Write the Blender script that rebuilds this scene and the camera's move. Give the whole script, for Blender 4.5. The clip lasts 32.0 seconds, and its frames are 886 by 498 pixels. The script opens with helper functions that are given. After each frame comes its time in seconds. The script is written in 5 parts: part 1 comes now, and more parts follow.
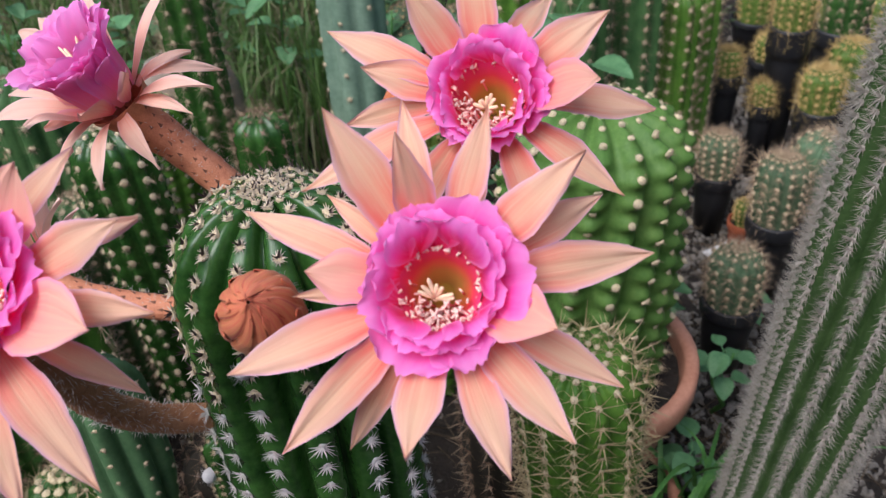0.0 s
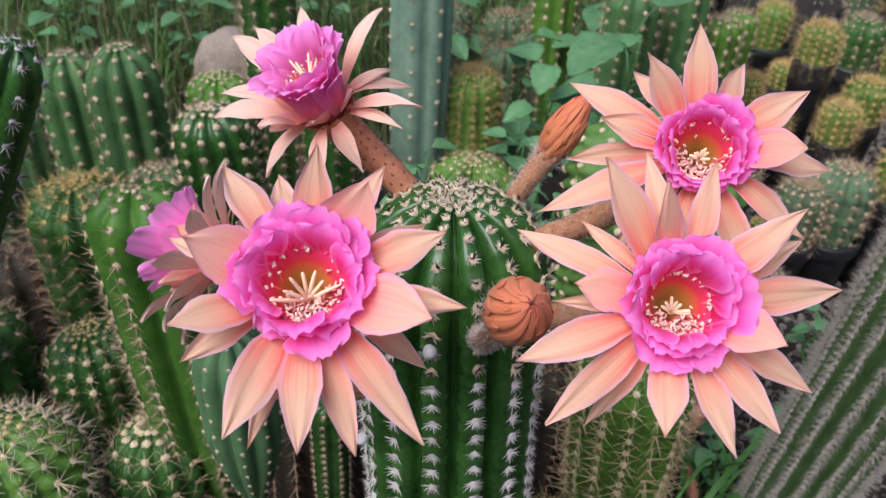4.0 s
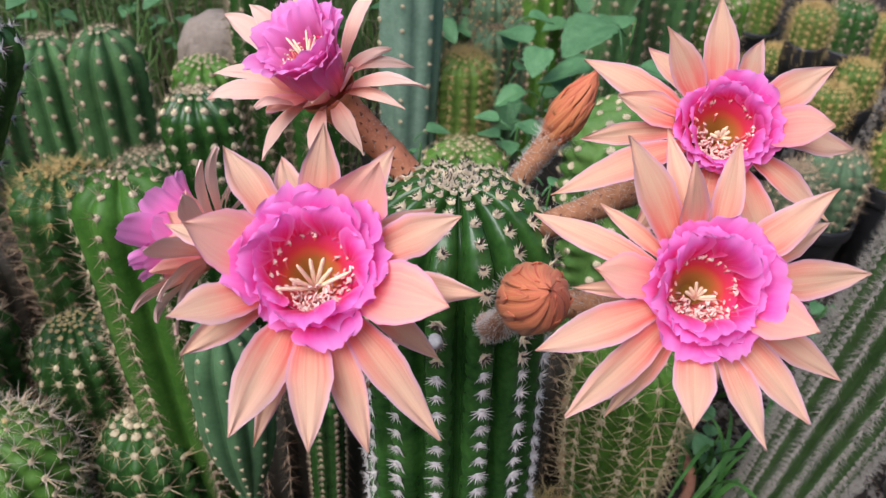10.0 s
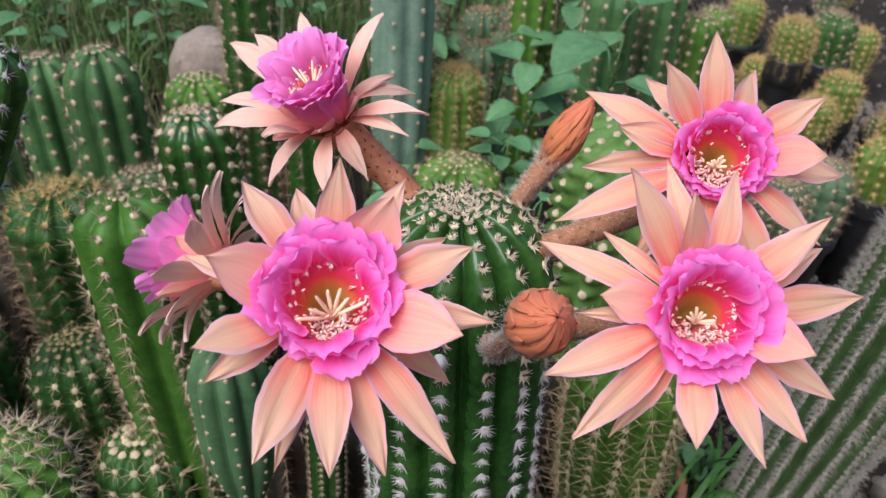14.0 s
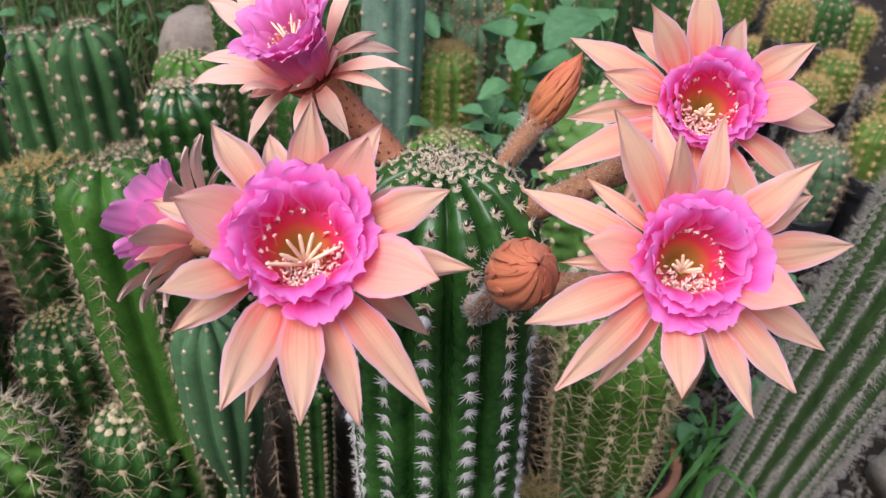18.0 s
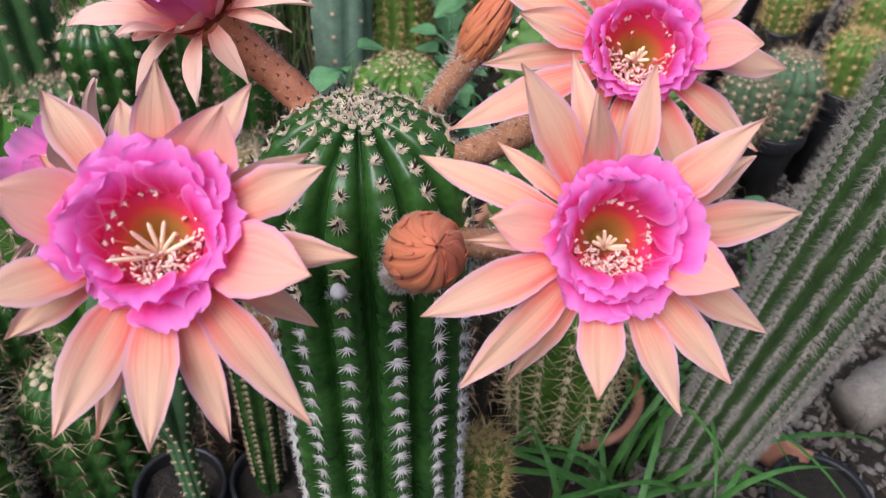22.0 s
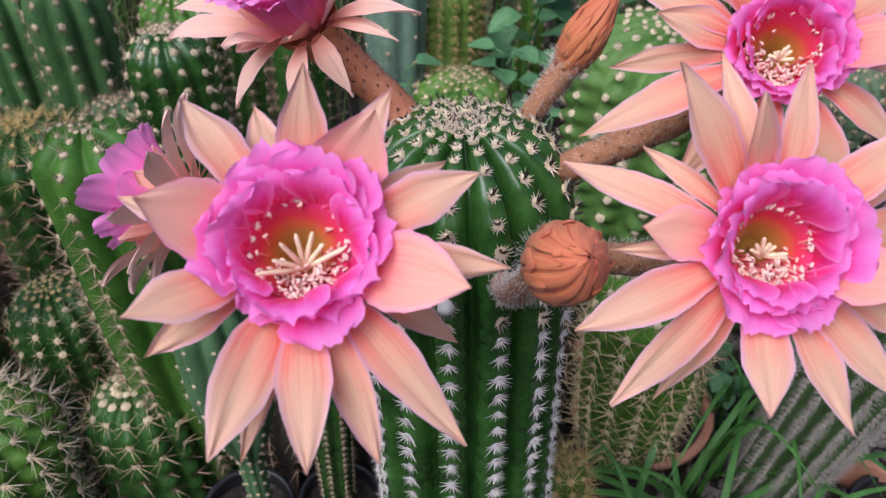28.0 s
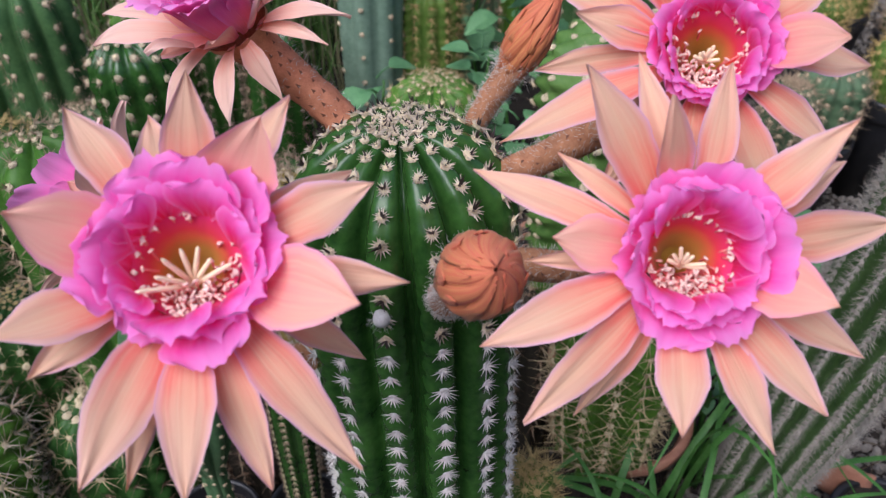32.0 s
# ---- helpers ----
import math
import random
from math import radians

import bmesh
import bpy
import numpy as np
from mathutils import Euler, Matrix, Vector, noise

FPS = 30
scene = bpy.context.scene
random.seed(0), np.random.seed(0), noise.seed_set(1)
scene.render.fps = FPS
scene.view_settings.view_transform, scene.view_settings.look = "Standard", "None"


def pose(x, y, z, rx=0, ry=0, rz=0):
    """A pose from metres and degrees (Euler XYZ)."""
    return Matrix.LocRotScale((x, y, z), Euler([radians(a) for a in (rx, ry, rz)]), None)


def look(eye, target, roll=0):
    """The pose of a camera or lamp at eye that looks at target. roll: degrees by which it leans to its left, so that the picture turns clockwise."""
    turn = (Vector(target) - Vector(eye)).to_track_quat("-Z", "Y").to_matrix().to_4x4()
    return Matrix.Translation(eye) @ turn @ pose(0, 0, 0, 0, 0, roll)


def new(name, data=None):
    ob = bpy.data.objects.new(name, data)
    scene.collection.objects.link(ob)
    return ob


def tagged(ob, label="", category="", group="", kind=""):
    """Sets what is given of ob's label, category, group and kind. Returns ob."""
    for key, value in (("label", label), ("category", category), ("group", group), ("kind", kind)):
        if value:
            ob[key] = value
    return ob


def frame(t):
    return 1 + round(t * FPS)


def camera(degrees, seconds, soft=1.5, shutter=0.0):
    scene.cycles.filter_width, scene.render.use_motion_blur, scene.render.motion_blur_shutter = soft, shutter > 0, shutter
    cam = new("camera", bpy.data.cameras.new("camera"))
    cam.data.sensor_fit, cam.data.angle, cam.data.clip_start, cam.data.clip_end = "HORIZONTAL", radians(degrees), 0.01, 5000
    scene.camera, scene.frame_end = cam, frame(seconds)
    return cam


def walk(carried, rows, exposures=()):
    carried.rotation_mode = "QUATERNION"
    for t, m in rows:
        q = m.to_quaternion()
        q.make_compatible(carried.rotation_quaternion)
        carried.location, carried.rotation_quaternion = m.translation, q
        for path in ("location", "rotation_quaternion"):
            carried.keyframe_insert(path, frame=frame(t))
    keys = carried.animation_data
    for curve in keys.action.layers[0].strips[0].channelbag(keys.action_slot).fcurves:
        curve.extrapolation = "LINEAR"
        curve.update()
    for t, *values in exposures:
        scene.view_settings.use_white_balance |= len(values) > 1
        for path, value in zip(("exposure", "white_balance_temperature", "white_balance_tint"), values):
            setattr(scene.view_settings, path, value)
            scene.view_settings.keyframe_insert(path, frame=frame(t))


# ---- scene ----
cam = camera(55.7, 32.0, soft=1.3)
cam.data.dof.use_dof, cam.data.dof.focus_distance, cam.data.dof.aperture_fstop = True, 0.46, 17.0
METRES, EYE, TILT, LEAN, TURN = 0.85, 0.95, -38.0, 3.4, 0.0
ROWS = [
    (0.0, 0.0, 0.0, 0.0, 0.0, 0.0, -0.0),
    (0.5, -0.0179, -0.004, 0.0159, 0.51, 0.25, 0.04),
    (1.0, -0.0365, -0.0076, 0.0146, 0.66, 0.64, -0.83),
    (1.5, -0.0886, -0.0319, 0.0071, 0.49, 0.96, -2.29),
    (2.0, -0.1054, -0.0508, 0.0026, 0.24, 1.11, -2.74),
    (2.5, -0.129, -0.0925, -0.0016, -0.66, 1.15, -3.56),
    (3.0, -0.1536, -0.1128, 0.0026, -1.56, 0.35, -4.41),
    (3.5, -0.155, -0.095, 0.0093, -2.22, -0.54, -4.71),
    (5.5, -0.1634, -0.0873, 0.0128, -3.82, -1.71, -4.27),
    (6.0, -0.1668, -0.083, 0.0111, -4.05, -1.99, -4.25),
    (6.5, -0.1689, -0.085, 0.0107, -4.25, -2.08, -4.18),
    (7.0, -0.1704, -0.0864, 0.0125, -4.36, -2.17, -4.14),
    (7.5, -0.1712, -0.0919, 0.0067, -4.43, -2.13, -4.17),
    (8.0, -0.1745, -0.0891, 0.0014, -4.44, -1.82, -4.23),
    (8.5, -0.1806, -0.0786, -0.0057, -4.32, -1.71, -4.39),
    (9.0, -0.1783, -0.0803, 0.0071, -4.18, -1.67, -4.4),
    (9.5, -0.1686, -0.0778, 0.0021, -3.96, -1.73, -4.44),
    (10.0, -0.1703, -0.067, 0.0085, -3.87, -1.86, -4.39),
    (10.5, -0.184, -0.0686, 0.011, -3.9, -1.77, -4.47),
    (11.0, -0.187, -0.0652, 0.0087, -3.92, -1.73, -4.5),
    (11.5, -0.1888, -0.077, 0.0119, -4.1, -1.7, -4.52),
    (12.0, -0.1911, -0.0839, 0.0109, -4.23, -1.63, -4.47),
    (12.5, -0.1922, -0.0928, 0.0129, -4.42, -1.47, -4.38),
    (13.0, -0.1902, -0.0913, 0.013, -4.65, -1.28, -4.22),
    (13.5, -0.1864, -0.0879, 0.0169, -4.81, -1.16, -4.06),
    (15.5, -0.1873, -0.0684, 0.0178, -5.17, -2.02, -3.86),
    (16.0, -0.1922, -0.0705, 0.0147, -5.2, -2.17, -3.84),
    (16.5, -0.1883, -0.0692, 0.0097, -5.2, -2.18, -3.9),
    (17.0, -0.1895, -0.0726, 0.0194, -5.17, -2.19, -3.82),
    (17.5, -0.1898, -0.0821, 0.0136, -5.16, -2.08, -3.76),
    (18.0, -0.1726, -0.0693, -0.005, -5.05, -1.71, -3.8),
    (18.5, -0.1699, -0.0762, -0.0121, -5.01, -1.48, -3.8),
    (19.0, -0.2004, -0.0607, -0.013, -5.14, -1.53, -3.91),
    (19.5, -0.2185, -0.0317, -0.0058, -5.38, -2.74, -4.11),
    (20.0, -0.2239, -0.0193, -0.0055, -5.73, -3.8, -4.1),
    (20.5, -0.2413, -0.0017, -0.004, -6.21, -4.33, -4.12),
    (21.0, -0.2378, 0.0048, 0.001, -6.49, -6.67, -3.93),
    (21.5, -0.1845, -0.0068, 0.019, -6.45, -7.57, -3.29),
    (22.0, -0.1238, -0.0113, 0.0269, -6.27, -7.7, -2.63),
    (22.5, -0.1138, -0.0437, 0.0587, -6.25, -7.52, -2.24),
    (23.0, -0.143, -0.0497, 0.0602, -6.17, -7.29, -2.2),
    (23.5, -0.1754, -0.0245, 0.0664, -6.24, -7.26, -2.2),
    (24.0, -0.1969, -0.0193, 0.0383, -6.28, -7.15, -2.12),
    (24.5, -0.2005, -0.0275, 0.0278, -6.17, -6.84, -2.06),
    (26.5, -0.1834, 0.0101, 0.016, -5.5, -5.99, -2.36),
    (27.0, -0.1783, 0.0111, 0.0159, -5.13, -6.33, -2.05),
    (27.5, -0.1756, 0.0131, 0.0207, -4.78, -6.39, -1.92),
    (28.0, -0.175, 0.0115, 0.019, -4.55, -6.49, -1.81),
    (28.5, -0.1783, 0.0135, 0.0166, -4.47, -6.48, -1.79),
    (29.0, -0.1824, 0.0086, 0.0155, -4.43, -6.39, -1.8),
    (29.5, -0.182, 0.01, 0.0156, -4.48, -6.46, -1.84),
    (30.0, -0.1789, 0.0097, 0.0161, -4.33, -6.42, -1.86),
    (30.5, -0.1788, 0.0075, 0.0174, -4.4, -6.46, -1.84),
    (31.0, -0.1794, 0.0056, 0.0165, -4.45, -6.36, -1.97),
    (31.5, -0.1736, 0.0108, 0.0178, -4.54, -6.19, -2.02),
    (32.0, -0.1324, 0.0246, 0.0224, -4.48, -6.3, -1.25),
]
walk(cam, [(t, pose(0, 0, EYE, TILT, LEAN, TURN) @ pose(METRES * x, METRES * y, METRES * z, 90 + pitch, roll, yaw)) for t, x, y, z, yaw, pitch, roll in ROWS],
     [(0.0, 0.76, 6080, 12), (3.0, 0.80, 6080, 12), (18.0, 0.79, 6080, 12), (22.0, 0.76, 6000, 13), (27.0, 0.66, 5900, 15), (32.0, 0.65, 5860, 15)])

# ---- world, sun, exposure ----
world = bpy.data.worlds.new("sky")
scene.world = world
world.use_nodes = True
wn, wl = world.node_tree.nodes, world.node_tree.links
sky = wn.new("ShaderNodeTexSky")
sky.sky_type, sky.sun_disc = "NISHITA", False
sky.sun_elevation, sky.sun_rotation = radians(58), radians(223)
sky.air_density, sky.dust_density, sky.ozone_density = 1.0, 4.0, 1.0
wl.new(sky.outputs[0], wn["Background"].inputs[0])
wn["Background"].inputs[1].default_value = 0.085
sun = new("sun", bpy.data.lights.new("sun", "SUN"))
sun.data.energy, sun.data.angle, sun.data.color = 1.5, radians(50), (0.97, 0.97, 1.0)
sun.matrix_world = look((-1.1, -0.9, 2.9), (0, 0.3, 0.4))


# ---- materials ----
def nodes_of(name):
    m = bpy.data.materials.new(name)
    m.use_nodes = True
    return m, m.node_tree.nodes, m.node_tree.links, m.node_tree.nodes["Principled BSDF"]


def ramp(n, stops):
    r = n.new("ShaderNodeValToRGB")
    e = r.color_ramp.elements
    while len(e) < len(stops):
        e.new(0.5)
    for el, (p, c) in zip(e, stops):
        el.position, el.color = p, (*c, 1)
    return r


def noise_node(n, l, scale, detail=4.0, rough=0.6, coord="Object"):
    tc = n.new("ShaderNodeTexCoord")
    t = n.new("ShaderNodeTexNoise")
    t.inputs["Scale"].default_value, t.inputs["Detail"].default_value, t.inputs["Roughness"].default_value = scale, detail, rough
    l.new(tc.outputs[coord], t.inputs["Vector"])
    return t


def mixc(n, l, a, b, fac, mode="MIX"):
    m = n.new("ShaderNodeMix")
    m.data_type, m.blend_type = "RGBA", mode
    for sock, v in ((m.inputs["Factor"], fac), (m.inputs[6], a), (m.inputs[7], b)):
        if hasattr(v, "is_output"):
            l.new(v, sock)
        elif isinstance(v, tuple):
            sock.default_value = (*v, 1)
        else:
            sock.default_value = v
    return m.outputs[2]


def bumped(n, l, bsdf, height, strength, dist=0.001):
    b = n.new("ShaderNodeBump")
    b.inputs["Strength"].default_value, b.inputs["Distance"].default_value = strength, dist
    l.new(height, b.inputs["Height"])
    l.new(b.outputs[0], bsdf.inputs["Normal"])


def plain(name, dark, light, scale, rough=0.6, bump=0.3, vary=0.25, detail=5.0, dist=0.001, spec=0.5):
    """Two colours mixed by noise at two scales, with fine relief and a small change from object to object."""
    m, n, l, b = nodes_of(name)
    t1, t2 = noise_node(n, l, scale, detail), noise_node(n, l, scale * 6.5, 3.0)
    r = ramp(n, [(0.32, dark), (0.68, light)])
    mean = n.new("ShaderNodeMath")
    mean.operation = "MULTIPLY_ADD"
    mean.inputs[1].default_value = 0.35
    l.new(t2.outputs[0], mean.inputs[0])
    half = n.new("ShaderNodeMath")
    half.operation = "MULTIPLY"
    half.inputs[1].default_value = 0.65
    l.new(t1.outputs[0], half.inputs[0])
    l.new(half.outputs[0], mean.inputs[2])
    l.new(mean.outputs[0], r.inputs[0])
    info = n.new("ShaderNodeObjectInfo")
    hsv = n.new("ShaderNodeHueSaturation")
    mr = n.new("ShaderNodeMapRange")
    mr.inputs[3].default_value, mr.inputs[4].default_value = 1 - vary, 1 + vary
    l.new(info.outputs["Random"], mr.inputs[0])
    l.new(mr.outputs[0], hsv.inputs["Value"])
    l.new(r.outputs[0], hsv.inputs["Color"])
    l.new(hsv.outputs[0], b.inputs["Base Color"])
    b.inputs["Roughness"].default_value = rough
    b.inputs["Specular IOR Level"].default_value = spec
    bumped(n, l, b, t2.outputs[0], bump, dist)
    return m


def leafy(m, n, l, b, colour, share):
    """Mixes light that shines through thin tissue into a material."""
    tr = n.new("ShaderNodeBsdfTranslucent")
    l.new(colour, tr.inputs[0])
    mx = n.new("ShaderNodeMixShader")
    mx.inputs[0].default_value = share
    l.new(b.outputs[0], mx.inputs[1])
    l.new(tr.outputs[0], mx.inputs[2])
    l.new(mx.outputs[0], n["Material Output"].inputs[0])


def petal_material(name, along, edge, edge_amount, streak, vein, share=0.35, rough=0.55, relief=0.35, mid=None):
    """Petal tissue: pigment runs along the petal (UV y), a paler or darker margin (UV x), fine veins and mottling."""
    m, n, l, b = nodes_of(name)
    uv = n.new("ShaderNodeUVMap")
    sp = n.new("ShaderNodeSeparateXYZ")
    l.new(uv.outputs[0], sp.inputs[0])
    wob = noise_node(n, l, 90, 3.0)
    add = n.new("ShaderNodeMath")
    add.operation = "MULTIPLY_ADD"
    add.inputs[1].default_value = 0.22
    l.new(wob.outputs[0], add.inputs[0])
    sub = n.new("ShaderNodeMath")
    sub.operation = "SUBTRACT"
    sub.inputs[1].default_value = 0.11
    l.new(sp.outputs[1], sub.inputs[0])
    l.new(sub.outputs[0], add.inputs[2])
    r = ramp(n, along)
    l.new(add.outputs[0], r.inputs[0])
    # distance from the midrib: 0 at the middle, 1 at the margin
    off = n.new("ShaderNodeMath")
    off.operation = "SUBTRACT"
    off.inputs[1].default_value = 0.5
    l.new(sp.outputs[0], off.inputs[0])
    ab = n.new("ShaderNodeMath")
    ab.operation = "ABSOLUTE"
    l.new(off.outputs[0], ab.inputs[0])
    er = ramp(n, [(0.36, (0, 0, 0)), (0.46, (0.4, 0.4, 0.4)), (0.5, (1, 1, 1))])
    l.new(ab.outputs[0], er.inputs[0])
    es = n.new("ShaderNodeMath")
    es.operation = "MULTIPLY"
    es.inputs[1].default_value = edge_amount
    l.new(er.outputs[0], es.inputs[0])
    c = r.outputs[0]
    if mid:
        # a warm band along the midrib
        mb = ramp(n, [(0.0, (0.5, 0.5, 0.5)), (0.30, (0, 0, 0))])
        l.new(ab.outputs[0], mb.inputs[0])
        c = mixc(n, l, c, mid, mb.outputs[0])
    c = mixc(n, l, c, edge, es.outputs[0])
    # lengthwise streaks
    mp = n.new("ShaderNodeMapping")
    mp.inputs["Scale"].default_value = (15, 1.1, 1)
    l.new(uv.outputs[0], mp.inputs[0])
    info = n.new("ShaderNodeObjectInfo")
    comb = n.new("ShaderNodeCombineXYZ")
    mul = n.new("ShaderNodeMath")
    mul.operation = "MULTIPLY"
    mul.inputs[1].default_value = 40
    l.new(info.outputs["Random"], mul.inputs[0])
    l.new(mul.outputs[0], comb.inputs[2])
    l.new(comb.outputs[0], mp.inputs["Location"])
    st = n.new("ShaderNodeTexNoise")
    st.inputs["Scale"].default_value, st.inputs["Detail"].default_value = 1.0, 3.0
    l.new(mp.outputs[0], st.inputs["Vector"])
    sr = ramp(n, [(0.42, (0, 0, 0)), (0.75, (1, 1, 1))])
    l.new(st.outputs[0], sr.inputs[0])
    sm = n.new("ShaderNodeMath")
    sm.operation = "MULTIPLY"
    sm.inputs[1].default_value = vein
    l.new(sr.outputs[0], sm.inputs[0])
    c = mixc(n, l, c, streak, sm.outputs[0])
    hsv = n.new("ShaderNodeHueSaturation")
    mr = n.new("ShaderNodeMapRange")
    mr.inputs[3].default_value, mr.inputs[4].default_value = 0.93, 1.05
    l.new(info.outputs["Random"], mr.inputs[0])
    l.new(mr.outputs[0], hsv.inputs["Value"])
    l.new(c, hsv.inputs["Color"])
    l.new(hsv.outputs[0], b.inputs["Base Color"])
    b.inputs["Roughness"].default_value = rough
    b.inputs["Specular IOR Level"].default_value = 0.2
    b.inputs["Sheen Weight"].default_value = 0.1
    bumped(n, l, b, st.outputs[0], relief, 0.0008)
    leafy(m, n, l, b, hsv.outputs[0], share)
    return m


PEACH = petal_material("petal_peach", [(0.0, (0.90, 0.14, 0.12)), (0.30, (0.93, 0.22, 0.17)), (0.48, (0.91, 0.34, 0.24)), (0.68, (0.87, 0.47, 0.33)), (1.0, (0.85, 0.51, 0.39))],
                       (0.80, 0.46, 0.66), 1.0, (0.93, 0.67, 0.44), 0.45, share=0.24, relief=0.42, mid=(0.91, 0.59, 0.36))
PINK_LIGHT = petal_material("petal_light_pink", [(0.0, (0.94, 0.30, 0.28)), (0.28, (0.97, 0.24, 0.44)), (0.55, (1.0, 0.20, 0.60)), (1.0, (1.0, 0.40, 0.80))],
                            (0.98, 0.42, 0.84), 0.6, (1.0, 0.32, 0.70), 0.3, share=0.36, relief=0.5)
PALE = petal_material("petal_pale_peach", [(0.0, (0.95, 0.30, 0.22)), (0.25, (0.95, 0.40, 0.29)), (0.5, (0.93, 0.55, 0.42)), (1.0, (0.91, 0.62, 0.51))],
                      (0.92, 0.58, 0.62), 0.7, (0.96, 0.76, 0.60), 0.3, share=0.22)
CORAL = petal_material("petal_coral", [(0.0, (0.44, 0.13, 0.055)), (0.5, (0.66, 0.19, 0.085)), (1.0, (0.76, 0.19, 0.115))],
                       (0.50, 0.06, 0.04), 0.9, (0.76, 0.40, 0.14), 0.65, share=0.1)
PINK = petal_material("petal_pink", [(0.0, (0.98, 0.02, 0.12)), (0.32, (1.0, 0.04, 0.34)), (0.62, (1.0, 0.13, 0.59)), (1.0, (0.98, 0.36, 0.82))],
                      (1.0, 0.46, 0.85), 0.7, (1.0, 0.32, 0.76), 0.45, share=0.44, relief=0.5)
BLUSH = petal_material("petal_blush", [(0.0, (0.96, 0.20, 0.20)), (0.3, (0.95, 0.28, 0.27)), (0.6, (0.93, 0.42, 0.33)), (1.0, (0.90, 0.51, 0.39))],
                       (0.97, 0.36, 0.62), 0.8, (0.96, 0.62, 0.42), 0.4, share=0.22)
THROAT = petal_material("throat_wall", [(0.0, (0.46, 0.26, 0.04)), (0.34, (0.66, 0.34, 0.06)), (0.56, (0.90, 0.20, 0.08)), (0.72, (0.97, 0.07, 0.12)), (1.0, (0.98, 0.05, 0.28))],
                        (0.6, 0.2, 0.1), 0.0, (0.95, 0.22, 0.10), 0.3, share=0.2)
FILAMENT = plain("filament_red", (0.96, 0.20, 0.22), (0.97, 0.42, 0.38), 200, 0.5, 0.1, 0.1)
ANTHER = plain("anther_cream", (0.96, 0.66, 0.54), (0.97, 0.80, 0.70), 900, 0.8, 0.4, 0.12)
STIGMA = plain("stigma_cream", (0.94, 0.76, 0.46), (0.95, 0.84, 0.60), 500, 0.7, 0.3, 0.05)
TUBE = plain("flower_tube_skin", (0.48, 0.16, 0.08), (0.72, 0.31, 0.17), 130, 0.65, 0.5, 0.12)
STALK = plain("bud_stalk_skin", (0.30, 0.12, 0.055), (0.56, 0.27, 0.14), 160, 0.75, 0.6, 0.1)
SCALE = plain("tube_scale", (0.12, 0.05, 0.03), (0.30, 0.12, 0.07), 300, 0.7, 0.3, 0.2)
HAIR = plain("woolly_hair", (0.42, 0.36, 0.31), (0.76, 0.70, 0.64), 300, 0.8, 0.1, 0.2)
WOOL = plain("white_wool", (0.60, 0.56, 0.54), (0.82, 0.80, 0.78), 600, 0.9, 0.6, 0.08)


def skin(name, dark, light, scale=45, rough=0.42, bump=0.25, vary=0.12):
    return plain(name, dark, light, scale, rough, bump, vary, spec=0.22)


SKIN_MAIN = plain("cactus_skin_deep_green", (0.012, 0.046, 0.009), (0.055, 0.155, 0.028), 28, 0.26, 0.25, 0.12, spec=0.5)
SKIN_MID = skin("cactus_skin_green", (0.018, 0.060, 0.013), (0.052, 0.135, 0.028), 40)
SKIN_BLUE = skin("cactus_skin_bluish", (0.044, 0.112, 0.038), (0.108, 0.218, 0.074), 35, 0.5)
SKIN_YELLOW = skin("cactus_skin_yellow_green", (0.060, 0.125, 0.020), (0.150, 0.235, 0.045), 40, 0.45)
SKIN_BRIGHT = skin("cactus_skin_bright", (0.050, 0.140, 0.018), (0.135, 0.265, 0.040), 40, 0.42)
SKIN_HAIRY = skin("cactus_skin_shaded_green", (0.036, 0.080, 0.022), (0.085, 0.150, 0.050), 40, 0.5)
SKIN_DULL = skin("cactus_skin_grey_green", (0.055, 0.105, 0.055), (0.12, 0.19, 0.10), 25, 0.6)
PAD_CREAM = plain("areole_cream", (0.58, 0.46, 0.28), (0.80, 0.69, 0.48), 900, 0.9, 0.5, 0.15)
PAD_GOLD = plain("areole_gold", (0.46, 0.33, 0.12), (0.70, 0.54, 0.26), 900, 0.9, 0.5, 0.15)
SPINE_WHITE = plain("spine_white", (0.50, 0.45, 0.42), (0.78, 0.72, 0.68), 300, 0.6, 0.1, 0.15)
SPINE_IVORY = plain("spine_ivory", (0.52, 0.42, 0.32), (0.78, 0.66, 0.52), 300, 0.6, 0.1, 0.15)
SPINE_TAN = plain("spine_tan", (0.26, 0.18, 0.11), (0.50, 0.37, 0.25), 300, 0.6, 0.1, 0.2)
SPINE_GOLD = plain("spine_gold", (0.40, 0.27, 0.09), (0.66, 0.48, 0.20), 300, 0.6, 0.1, 0.2)
SPINE_STRAW = plain("spine_straw", (0.36, 0.26, 0.13), (0.62, 0.48, 0.28), 300, 0.6, 0.1, 0.15)
SPINE_GREY = plain("spine_grey", (0.25, 0.225, 0.185), (0.50, 0.45, 0.39), 200, 0.7, 0.1, 0.15)
SPINE_DARK = plain("spine_dark", (0.018, 0.012, 0.010), (0.06, 0.035, 0.03), 300, 0.5, 0.1, 0.1)
SPINE_BROWN = plain("spine_brown", (0.11, 0.065, 0.038), (0.26, 0.16, 0.10), 300, 0.6, 0.1, 0.2)
SOIL = plain("soil", (0.008, 0.006, 0.0045), (0.038, 0.028, 0.020), 22, 0.95, 1.0, 0.0, 8.0, 0.006)
GRAVEL = plain("gravel", (0.14, 0.12, 0.10), (0.40, 0.36, 0.31), 60, 0.9, 0.5, 0.35)
STONE = plain("stone", (0.20, 0.155, 0.12), (0.38, 0.31, 0.25), 18, 0.85, 0.6, 0.05, 7.0, 0.004)
